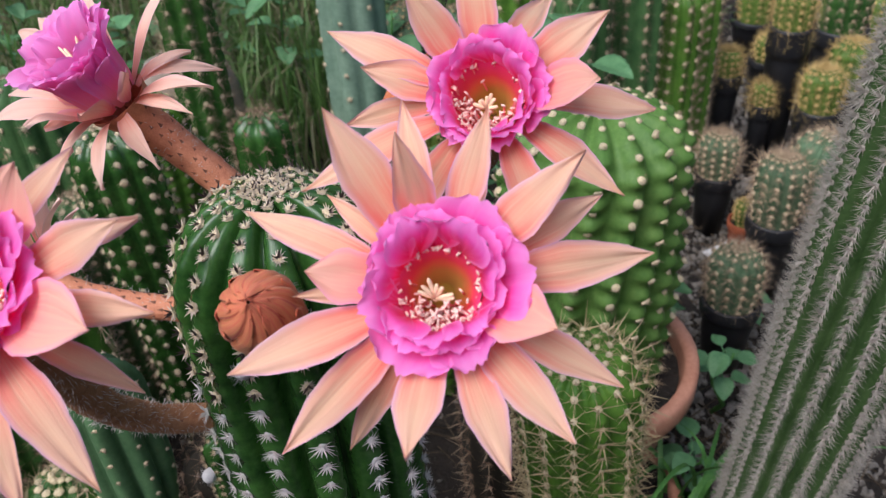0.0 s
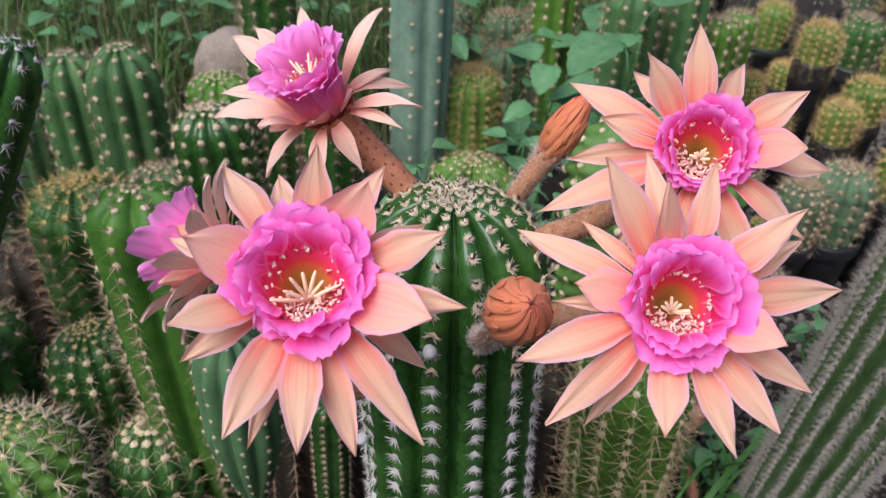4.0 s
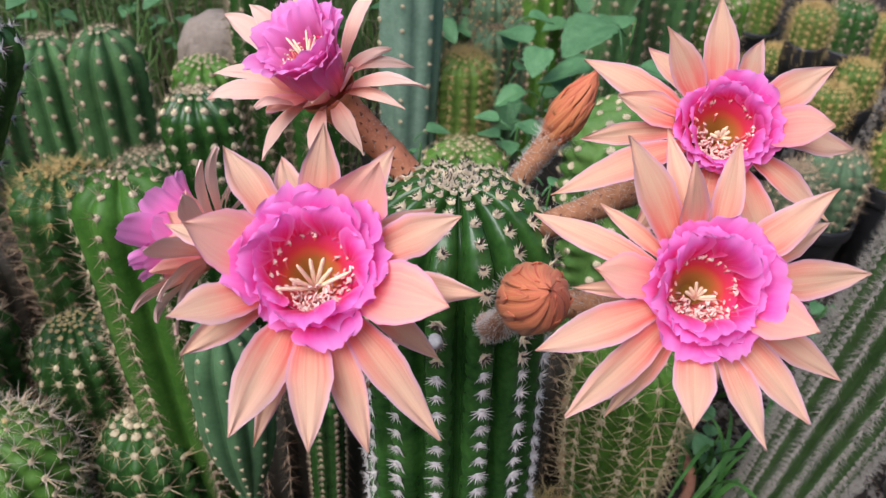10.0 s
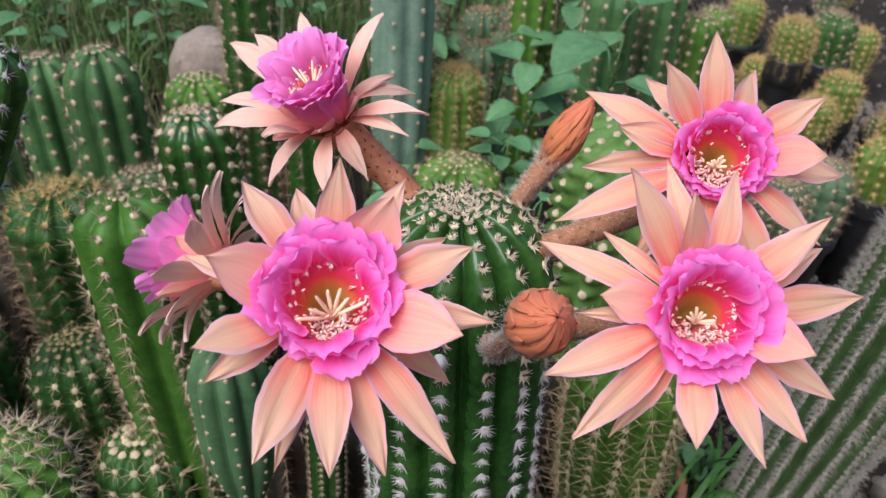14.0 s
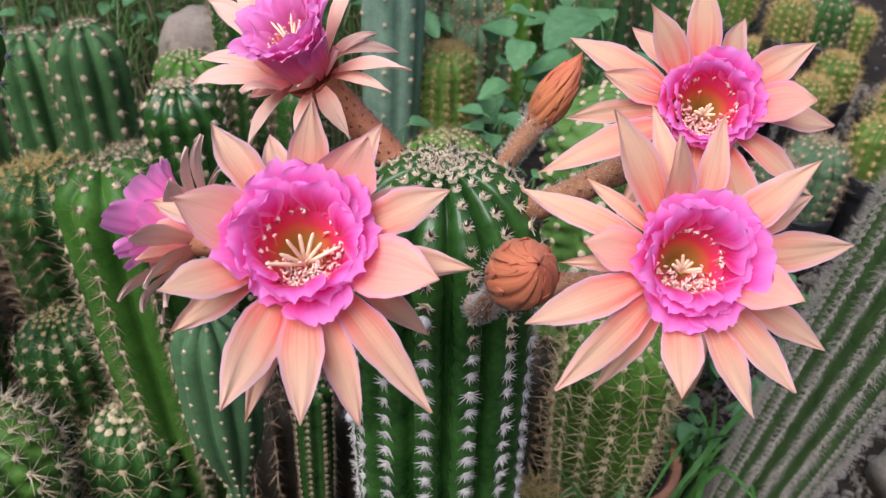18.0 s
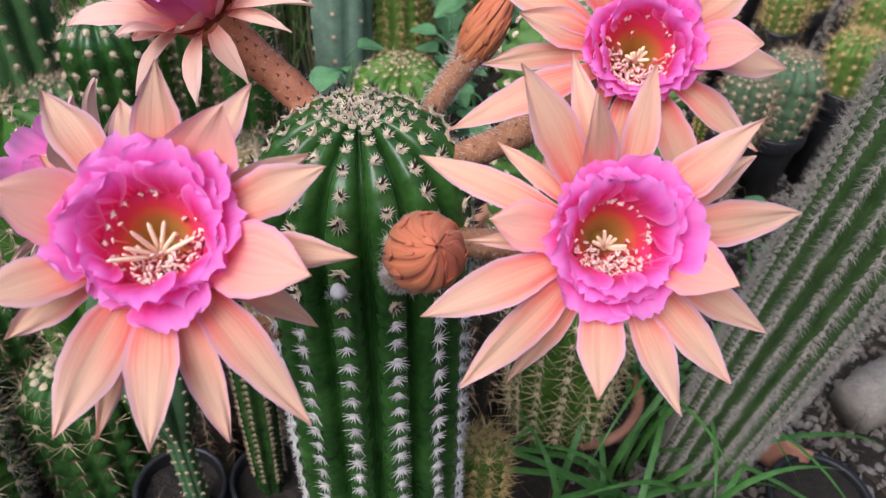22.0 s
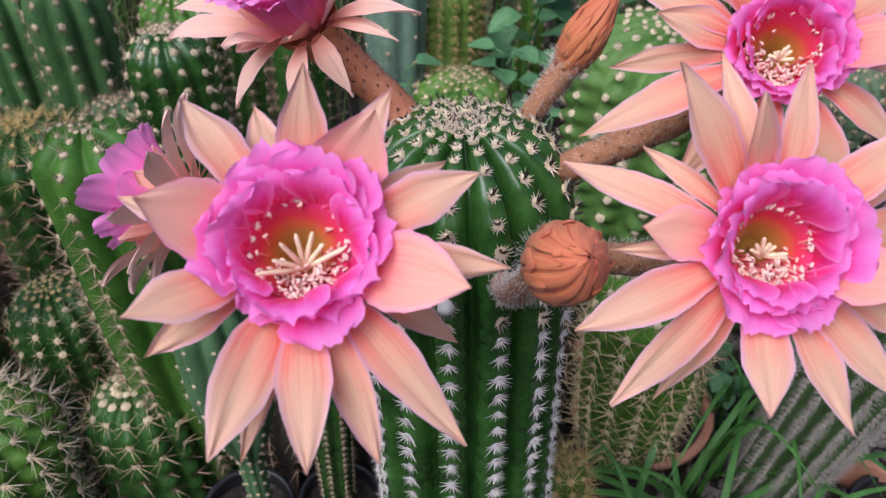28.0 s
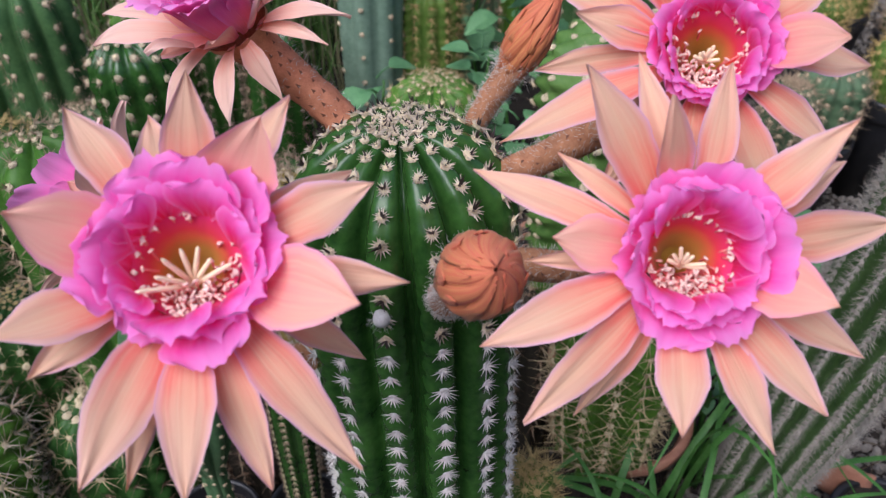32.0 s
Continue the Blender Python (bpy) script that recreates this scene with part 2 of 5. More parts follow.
TERRACOTTA = plain("terracotta", (0.42, 0.17, 0.10), (0.60, 0.30, 0.20), 30, 0.8, 0.4, 0.08, 6.0)
RED_CLAY = plain("red_clay", (0.34, 0.075, 0.03), (0.50, 0.14, 0.06), 30, 0.8, 0.3, 0.05)
BLACK = plain("black_plastic", (0.010, 0.010, 0.012), (0.025, 0.025, 0.028), 40, 0.45, 0.1, 0.1)
TAG = plain("label_plastic", (0.62, 0.62, 0.62), (0.78, 0.78, 0.78), 60, 0.5, 0.1, 0.05)
BARK = plain("corky_stem", (0.16, 0.14, 0.115), (0.36, 0.32, 0.27), 35, 0.9, 0.8, 0.0, 6.0, 0.003)
SKIN_DOT = skin("cactus_skin_pale_green", (0.065, 0.160, 0.030), (0.150, 0.265, 0.065), 30, 0.5)
SKIN_SLIM = skin("cactus_skin_leaf_green", (0.034, 0.112, 0.014), (0.095, 0.220, 0.034), 35, 0.45)
SKIN_PALE = skin("cactus_skin_pale_bluish", (0.065, 0.150, 0.065), (0.14, 0.255, 0.115), 30, 0.5)
# filler skin: the gloom of the gaps is put into its brown-black colour
SKIN_GAP_SHADE = plain("gap_shade_filler_skin", (0.012, 0.010, 0.006), (0.042, 0.033, 0.020), 40, 0.85, 0.6, 0.2)
SKIN_ASH = skin("cactus_skin_ashen", (0.15, 0.25, 0.17), (0.28, 0.40, 0.29), 25, 0.65)
SKIN_SICK = plain("yellowed_cactus_skin", (0.24, 0.17, 0.03), (0.46, 0.36, 0.07), 40, 0.6, 0.3, 0.05)
STRAW = plain("dry_straw", (0.06, 0.040, 0.022), (0.17, 0.115, 0.065), 120, 0.85, 0.3, 0.3)


def leaf_material(name, dark, light, share=0.3):
    m = plain(name, dark, light, 60, 0.5, 0.4, 0.2)
    n, l = m.node_tree.nodes, m.node_tree.links
    b = n["Principled BSDF"]
    leafy(m, n, l, b, b.inputs["Base Color"].links[0].from_socket, share)
    return m


LEAF = leaf_material("weed_leaf", (0.095, 0.255, 0.095), (0.20, 0.41, 0.18))
GRASS = leaf_material("grass_blade", (0.05, 0.17, 0.030), (0.13, 0.32, 0.07))
GRASS_DEEP = leaf_material("meadow_blade", (0.085, 0.19, 0.04), (0.22, 0.37, 0.10), 0.45)
GRASS_DRY = leaf_material("grass_pale", (0.17, 0.16, 0.075), (0.40, 0.36, 0.20), 0.4)


# ---- mesh helpers ----
class Build:
    """Gathers vertices, faces, material slots and UVs of one mesh."""

    def __init__(self):
        self.v, self.f, self.m, self.uv = [], [], [], []

    def add(self, verts, faces, slot=0, uvs=None):
        base = len(self.v)
        self.v.extend(tuple(p) for p in verts)
        for f in faces:
            self.f.append(tuple(base + i for i in f))
            self.m.append(slot)
            self.uv.extend([uvs[i] for i in f] if uvs else [(0.5, 0.5)] * len(f))

    def mesh(self, name, mats, smooth=True):
        me = bpy.data.meshes.new(name)
        me.from_pydata(self.v, [], self.f)
        for mt in mats:
            me.materials.append(mt)
        me.polygons.foreach_set("material_index", self.m)
        me.polygons.foreach_set("use_smooth", [smooth] * len(self.f))
        layer = me.uv_layers.new(name="UVMap")
        layer.data.foreach_set("uv", np.array(self.uv, dtype=np.float32).ravel())
        me.update()
        return me


def place(name, me, parent=None, m=None, label=""):
    ob = new(name, me)
    ob.parent = parent
    if m is not None:
        ob.matrix_basis = m
    return tagged(ob, label)


def root(name, m, label, category, group=""):
    ob = new(name)
    ob.empty_display_size = 0.02
    ob.matrix_basis = m
    return tagged(ob, label, category, group)


def frame_z(o, z, up=(0, 0, 1)):
    """A pose at o whose z axis points along z and whose x axis is level."""
    z = Vector(z).normalized()
    x = Vector(up).cross(z)
    if x.length < 1e-6:
        x = Vector((1, 0, 0))
    x.normalize()
    y = z.cross(x)
    m = Matrix((x, y, z)).transposed().to_4x4()
    m.translation = o
    return m


def grid_faces(rows, cols, wrap=False):
    fs = []
    for i in range(rows - 1):
        for j in range(cols - (0 if wrap else 1)):
            k = (j + 1) % cols
            fs.append((i * cols + j, i * cols + k, (i + 1) * cols + k, (i + 1) * cols + j))
    return fs


def bez(p, t):
    a, b, c, d = p
    s = 1 - t
    return a * s ** 3 + b * (3 * s * s * t) + c * (3 * s * t * t) + d * t ** 3


def sweep(build, path, radii, sides=10, slot=0, cap=True, wob=0.0, rng=None):
    """A round tube along a list of points."""
    n = len(path)
    verts, uvs = [], []
    side = Vector((0.31, 0.17, 0.93))
    for i, p in enumerate(path):
        t = (path[min(i + 1, n - 1)] - path[max(i - 1, 0)]).normalized()
        a = (side - t * side.dot(t)).normalized()
        b = t.cross(a)
        side = a
        for j in range(sides):
            w = 2 * math.pi * j / sides
            r = radii[i] * (1 + (rng.uniform(-wob, wob) if rng else 0))
            verts.append(p + (a * math.cos(w) + b * math.sin(w)) * r)
            uvs.append((j / sides, i / (n - 1)))
    faces = grid_faces(n, sides, True)
    if cap:
        faces.append(tuple(range(sides))[::-1])
        faces.append(tuple((n - 1) * sides + j for j in range(sides)))
    build.add(verts, faces, slot, uvs)


def spine(build, p, d, length, r, slot, heart=None):
    """A thin three-sided thorn; heart: the vertex of its cushion in which it is rooted."""
    d = d.normalized()
    a = d.orthogonal().normalized()
    b = d.cross(a)
    ring = [p + (a * math.cos(w) + b * math.sin(w)) * r for w in (0, 2.094, 4.189)]
    base = len(build.v)
    build.add(ring + [p + d * length], [(0, 1, 3), (1, 2, 3), (2, 0, 3)], slot)
    if heart is not None:
        build.f.append((base, base + 1, heart))
        build.m.append(slot)
        build.uv.extend([(0.5, 0.5)] * 3)


def hairs(build, rng, centre_line, radius, count, length, r=0.0002, slot=0):
    """Fine curly hairs that stand off a stalk."""
    n = len(centre_line)
    for _ in range(count):
        i = rng.randrange(n - 1)
        p = centre_line[i].lerp(centre_line[i + 1], rng.random())
        d = Vector((rng.gauss(0, 1), rng.gauss(0, 1), rng.gauss(0, 1))).normalized()
        t = (centre_line[i + 1] - centre_line[i]).normalized()
        d = (d - t * d.dot(t) * 0.7).normalized()
        rad = radius[i]
        q = p + d * rad * 0.9
        e = d + Vector((rng.gauss(0, 0.5), rng.gauss(0, 0.5), rng.gauss(0, 0.5)))
        mid = q + d * length * 0.5 * rng.uniform(0.5, 1)
        spine(build, q, mid - q + e * 0.0004, (mid - q).length, r, slot)
        spine(build, mid, e, length * 0.5 * rng.uniform(0.5, 1.2), r * 0.9, slot)


# ---- cacti ----
def blob(build, r, h, slot, rng, seg=7):
    """A small felt cushion."""
    verts = [Vector((0, 0, h))]
    for k, (f, z) in enumerate(((0.6, 0.8), (1.0, 0.25), (0.95, -0.4))):
        for j in range(seg):
            w = 2 * math.pi * (j + 0.5 * k) / seg
            q = r * f * rng.uniform(0.85, 1.15)
            verts.append(Vector((math.cos(w) * q, math.sin(w) * q, h * z)))
    faces = [(0, 1 + j, 1 + (j + 1) % seg) for j in range(seg)]
    for k in range(2):
        for j in range(seg):
            a, b = 1 + k * seg + j, 1 + k * seg + (j + 1) % seg
            faces.append((a, a + seg, b + seg, b))
    build.add(verts, faces, slot)


def cluster_mesh(name, rng, mats, pad=0.002, radial=9, rlen=0.007, central=3, clen=0.009, thick=0.00035, lift=0.45, dark_up=False):
    """One areole: a felt cushion, radial spines and longer central ones. mats: cushion, radial, central."""
    b = Build()
    blob(b, pad, pad * 0.6, 0, rng)
    for i in range(radial):
        w = 2 * math.pi * (i + rng.uniform(-0.3, 0.3)) / radial
        d = Vector((math.cos(w), math.sin(w), lift * rng.uniform(0.5, 1.5)))
        spine(b, d * pad * 0.3, d, rlen * rng.uniform(0.7, 1.2), thick, 1, 0)
    for i in range(central):
        w = rng.uniform(0.2, math.pi - 0.2) if dark_up else rng.uniform(0, 2 * math.pi)
        d = Vector((math.cos(w) * 0.7, math.sin(w) * 0.7, rng.uniform(0.6, 1.4)))
        spine(b, Vector((0, 0, pad * 0.2)), d, clen * rng.uniform(0.7, 1.2), thick * 1.35, 2, 0)
    return b.mesh(name, mats, False)


def cactus_form(H, R, n, depth, dome, taper=0.85, bump=0.0, spacing=0.02, twist=0.0, pinch=0.0, power=1.0, waist=None):
    """The surface of a ribbed stem: a function of the angle and of the way from the ground (0) to the crown (1), with its arc length."""
    zs = []
    straight = max(H - dome, 0.001)
    ts = np.linspace(0, 1, 240)
    arc = math.pi / 2 * (dome + R) / 2
    total = straight + arc
    for t in ts:
        s = t * total
        if s < straight:
            z = s
            u = z / straight
            r = R * (taper + (1 - taper) * min(1, u * 1.6) - pinch * math.sin(u * 3.1) ** 2)
        else:
            a = (s - straight) / arc * math.pi / 2
            z = straight + dome * math.sin(a)
            r = R * math.cos(a) ** 0.85 if a < 1.5607 else 0.0
        if waist:
            q = min(1.0, max(0.0, (z - waist[0]) / (waist[1] - waist[0])))
            r *= 0.34 + 0.66 * math.sin(q * math.pi / 2)
        zs.append((z, max(r, R * 0.02)))
    zs = np.array(zs)
    seg = np.hypot(np.diff(zs[:, 0]), np.diff(zs[:, 1]))
    run = np.concatenate([[0], np.cumsum(seg)])
    level = np.clip(-np.gradient(zs[:, 1], run + np.arange(len(run)) * 1e-9), 0, 1)

    def at(theta, s):
        z, r = np.interp(s, run, zs[:, 0]), np.interp(s, run, zs[:, 1])
        fade = min(1.0, (run[-1] - s) / (R * 0.30))
        x = abs((n * (theta - twist * z) / (2 * math.pi) + 0.5) % 1.0 - 0.5) * 2
        c = 1 - x ** (1.9 * power)
        k = 1 - depth * fade * (1 - c) * min(1.0, r / R + 0.15)
        z -= depth * fade * (1 - c) * R * 0.75 * float(np.interp(s, run, level))
        if bump:
            k += bump * c ** 2 * math.cos(2 * math.pi * s / spacing) * fade
        return Vector((math.cos(theta) * r * k, math.sin(theta) * r * k, z))

    return at, run[-1]


def pack(build, me, m, first=0):
    """Adds a copy of a mesh, at the pose m, to a joined one."""
    base = len(build.v)
    build.v.extend(tuple(m @ v.co) for v in me.vertices)
    for f in me.polygons:
        build.f.append(tuple(base + i for i in f.vertices))
        build.m.append(first + f.material_index)
        build.uv.extend([(0.5, 0.5)] * len(f.vertices))


def cactus(name, base, top, R, n, mat, label, spines, depth=0.2, dome=None, spacing=0.02, taper=0.85, bump=0.0, twist=0.0, pinch=0.0, seed=1,
           start=0.04, per=6, crowd=0.45, group="", sink=0.0, joined=False, power=1.0, variants=3, turn=0.0, bend=0.0, sort_from=0.0, dense=1.0, shrink=0.35, waist=None):
    """A ribbed cactus from its base to the top of its crown: body and one spine cluster for each areole."""
    rng = random.Random(seed)
    base, top = Vector(base), Vector(top)
    H = (top - base).length
    m = frame_z(base, top - base, (0, 1, 0)) @ pose(0, 0, 0, 0, 0, turn)
    dome = dome if dome else R * 0.75
    at0, total = cactus_form(H, R, n, depth, dome, taper, bump, spacing, twist, pinch, power, waist)

    def at(theta, s):
        p = at0(theta, s)
        if bend:
            u = p.z / H
            p.x += bend * math.sin(u * math.pi)
        return p

    ob = root(name, m, label, "cactus", group)
    cols = n * per
    step = spacing / 5 if bump else R / 7
    rows = max(12, min(190, int(total / step)))
    b = Build()
    verts = [at(2 * math.pi * j / cols, total * i / rows * 0.9995) for i in range(rows + 1) for j in range(cols)]
    faces = grid_faces(rows + 1, cols, True)
    faces.append(tuple(rows * cols + j for j in range(cols)))
    b.add(verts, faces)
    place("body", b.mesh("body", [mat]), ob)
    # areoles
    sets = []
    for low, kw in spines:
        sets.append((low, [cluster_mesh("areole", rng, **kw) for _ in range(variants)]))
    every, made = Build(), 0
    for k in range(n):
        theta0 = 2 * math.pi * k / n
        s = total - spacing * rng.uniform(0.15, 0.7)
        while s > start:
            z = at(theta0, s).z
            th = theta0 + twist * z
            p = at(th, s)
            e = 0.0015
            along = (at(th, min(s + e, total * 0.999)) - at(th, s - e)).normalized()
            out = Vector((p.x, p.y, 0)).normalized()
            nor = (out - along * out.dot(along)).normalized()
            if (total - s) < R * 0.12:
                nor = (nor + Vector((0, 0, 1))).normalized()
            x = along.cross(nor).normalized()
            y = nor.cross(x)
            mm = Matrix((x, y, nor)).transposed().to_4x4()
            mm = Matrix.Translation(p) @ mm @ pose(0, 0, 0, rng.uniform(-9, 9), rng.uniform(-9, 9), rng.uniform(-14, 14))
            u = s / total
            rank = sum(u >= low for low, c in sets) - 1
            meshes = sets[rank][1]
            sz = rng.uniform(0.85, 1.15) * (1 - shrink * max(0.0, 1 - (total - s) / (R * 0.9)))
            mm = mm @ Matrix.Scale(sz, 4)
            me = rng.choice(meshes)
            if joined or made >= 300 or (sort_from and z < sort_from):
                pack(every, me, mm, 3 * rank)
            else:
                place("areole", me, ob, mm)
                made += 1
            near_top = max(0.0, 1 - (total - s) / (R * 0.75))
            s -= spacing * (1 - crowd * near_top) * (dense if u < 0.80 else 1.0) * rng.uniform(0.92, 1.08)
    if every.v:
        tagged(place("spine_coat", every.mesh("spine_coat", [mt for low, c in sets for mt in c[0].materials], False), ob), kind="stuff")
    return ob


# ---- flowers ----
def strip(build, line, width_of, cup, ruffle, rng, rows=16, cols=9, thick=0.0004, slot=0, up=Vector((0, 0, 1)), notch=0.0, fold=2.0, jag=0.0):
    """A petal blade along a centre line, a closed shell if thick, else one membrane. width_of: half width at t; cup: how far the margins rise."""
    ph = rng.uniform(0, 6.28)
    ph2 = rng.uniform(0, 6.28)
    top = []
    pts = [bez(line, i / rows) for i in range(rows + 1)]
    for i in range(rows + 1):
        t = i / rows
        p = pts[i]
        tan = (pts[min(i + 1, rows)] - pts[max(i - 1, 0)]).normalized()
        x = tan.cross(up)
        x = x.normalized() if x.length > 1e-5 else Vector((1, 0, 0))
        nor = x.cross(tan).normalized()
        w = width_of(t) * (1 + jag * (math.sin(t * 17 + ph) * 0.5 + math.sin(t * 41 + ph2) * 0.35))
        for j in range(cols):
            u = 2 * j / (cols - 1) - 1
            rise = cup(t) * u * u * w
            rise -= 0.05 * w * math.exp(-(u / 0.16) ** 2) * fold
            rip = ruffle * t * t * (math.sin(u * 5.2 + ph + t * 5) * 0.6 + math.sin(u * 9.0 + ph2) * 0.4) * (0.25 + 0.75 * abs(u))
            end = 0.0
            if notch:
                end = -notch * max(0.0, t - 0.55) / 0.45 * (abs(u) ** 2.2 * 1.0 - 0.35 * math.exp(-(u / 0.10) ** 2) + 0.20 * math.sin(u * 8 + ph2) + 0.10 * math.sin(u * 19 + ph) + 0.07 * math.sin(u * 37 + ph2))
            top.append(p + x * (u * w) + nor * (rise + rip) + tan * end)
    R, C = rows + 1, cols
    uv = [(j / (C - 1), i / (R - 1)) for i in range(R) for j in range(C)]
    faces = [f[::-1] for f in grid_faces(R, C)]
    if not thick:
        build.add(top, faces, slot, uv)
        return
    under = []
    norm = []
    for i in range(R):
        for j in range(C):
            a = top[min(i + 1, R - 1) * C + j] - top[max(i - 1, 0) * C + j]
            c = top[i * C + min(j + 1, C - 1)] - top[i * C + max(j - 1, 0)]
            q = a.cross(c)
            norm.append(q.normalized() if q.length > 1e-12 else up)
    for i in range(R):
        for j in range(C):
            k = i * C + j
            under.append(top[k] + norm[k] * thick * (0.35 + 0.65 * (1 - i / rows)))
    o = R * C
    faces += [tuple(o + i for i in f[::-1]) for f in faces]
    rim = [j for j in range(C)] + [i * C + C - 1 for i in range(1, R)] + [(R - 1) * C + j for j in range(C - 2, -1, -1)] + [i * C for i in range(R - 2, 0, -1)]
    for a, c in zip(rim, rim[1:] + rim[:1]):
        faces.append((a, c, o + c, o + a))
    build.add(top + under, faces, slot, uv + uv)


def lance(W, belly=0.55, foot=0.34):
    """Half width of a lance-shaped petal with a fine point."""
    def f(t):
        if t < belly:
            q = t / belly
            return W * (foot + (1 - foot) * math.sin(q * math.pi / 2) ** 1.2)
        q = (t - belly) / (1 - belly)
        return max(W * (1 - q ** 1.7) * (1 - 0.15 * q), 0.00012)
    return f


def spoon(W):
    """Half width of a broad inner petal with a blunt end."""
    def f(t):
        return W * (0.30 + 0.70 * math.sin(min(1.0, t / 0.72) * math.pi / 2) ** 1.3) * (1 - 0.30 * max(0.0, (t - 0.78) / 0.22) ** 2)
    return f


def outer_petal(az, reach, rise, W, rng, mat, lift=0.7, recurve=0.25, ring=0.0172, foot=0.002, cup=0.10):
    a = radians(az)
    rad = Vector((math.cos(a), math.sin(a), 0))
    p0 = rad * ring + Vector((0, 0, foot))
    p3 = rad * reach + Vector((0, 0, rise))
    L = (p3 - p0).length
    d0 = (rad + Vector((0, 0, lift))).normalized()
    chord = (p3 - p0).normalized()
    d1 = (chord - Vector((0, 0, recurve))).normalized()
    b = Build()
    tilt = rad.cross(Vector((0, 0, 1))) * rng.uniform(-0.3, 0.3)
    strip(b, (p0, p0 + d0 * L * 0.33, p3 - d1 * L * 0.36, p3), lance(W, rng.uniform(0.50, 0.64), 0.30), lambda t: cup * (1 - 0.6 * t), 0.0024, rng, rows=22,
          up=(Vector((0, 0, 1)) - rad * 0.4 + tilt).normalized(), jag=0.06, thick=0, cols=11, fold=0.7)
    return b.mesh("outer_petal", [mat])


def inner_petal(az, reach, rise, W, rng, mat, ring=0.010, foot=0.002, steep=1.6, flare=0.5, ruffle=0.0022):
    a = radians(az)
    rad = Vector((math.cos(a), math.sin(a), 0))
    p0 = rad * ring + Vector((0, 0, foot))
    p3 = rad * reach + Vector((0, 0, rise))
    L = (p3 - p0).length
    d0 = (rad + Vector((0, 0, steep))).normalized()
    d1 = (rad + Vector((0, 0, flare))).normalized()
    b = Build()
    strip(b, (p0, p0 + d0 * L * 0.42, p3 - d1 * L * 0.38, p3), spoon(W), lambda t: 0.40 - 0.22 * t, ruffle, rng, rows=18, cols=21, fold=0.5,
          up=(Vector((0, 0, 1)) - rad * 0.8 + rad.cross(Vector((0, 0, 1))) * rng.uniform(-0.32, 0.32)).normalized(), notch=W * rng.uniform(0.20, 0.36), jag=0.03, thick=0)
    return b.mesh("inner_petal", [mat])


def stamen_mesh(rng, length):
    b = Build()
    bow = rng.uniform(-0.15, 0.3)
    pts = [Vector((bow * length * math.sin(t * 2.2) * 0.3, 0, length * t)) for t in (0, 0.35, 0.7, 1.0)]
    sweep(b, pts, [0.00055, 0.0005, 0.00045, 0.00035], 5, 0)
    an = [Vector((0, -0.0010, 0)), Vector((0, -0.0006, 0.0004)), Vector((0, 0.0006, 0.0004)), Vector((0, 0.0010, 0))]
    sweep(b, [pts[-1] + q for q in an], [0.0003, 0.00052, 0.00052, 0.0003], 6, 1)
    return b.mesh("stamen", [FILAMENT, ANTHER])


def pistil_mesh(rng, lean, lobes=7, size=0.0135):
    """A style whose stigma opens into a fan of cream lobes."""
    b = Build()
    neck = Vector((lean[0], lean[1], -0.003))
    sweep(b, [Vector((0, 0, -0.020)), neck * 0.6 + Vector((0, 0, -0.008)), neck], [0.0012, 0.0012, 0.0015], 8, 0)
    for i in range(lobes):
        u = 2 * (i + rng.uniform(-0.25, 0.25)) / (lobes - 1) - 1
        d = Vector((u * 0.75 - lean[0] * 40, 0.55 - 0.45 * abs(u) + rng.uniform(-0.28, 0.22), 0.85)).normalized()
        L = size * rng.uniform(0.75, 1.2)
        e = Vector((u * 0.001, 0.0004, 0))
        sweep(b, [neck, neck + d * L * 0.5, neck + d * L * 0.92 + e, neck + d * L + e], [0.0008, 0.00095, 0.0008, 0.0003], 6, 0)
    return b.mesh("pistil", [STIGMA])


def throat_mesh(mouth, depth):
    b = Build()
    rows, cols = 14, 28
    verts, uvs = [], []
    for i in range(rows + 1):
        t = i / rows
        r = 0.0035 + (mouth - 0.0035) * t ** 0.95
        for j in range(cols):
            w = 2 * math.pi * j / cols
            verts.append(Vector((math.cos(w) * r, math.sin(w) * r, -depth + (depth + 0.010) * t)))
            uvs.append((0.5, t))
    b.add(verts, grid_faces(rows + 1, cols, True) + [tuple(range(cols))[::-1]], 0, uvs)
    return b.mesh("throat", [THROAT])


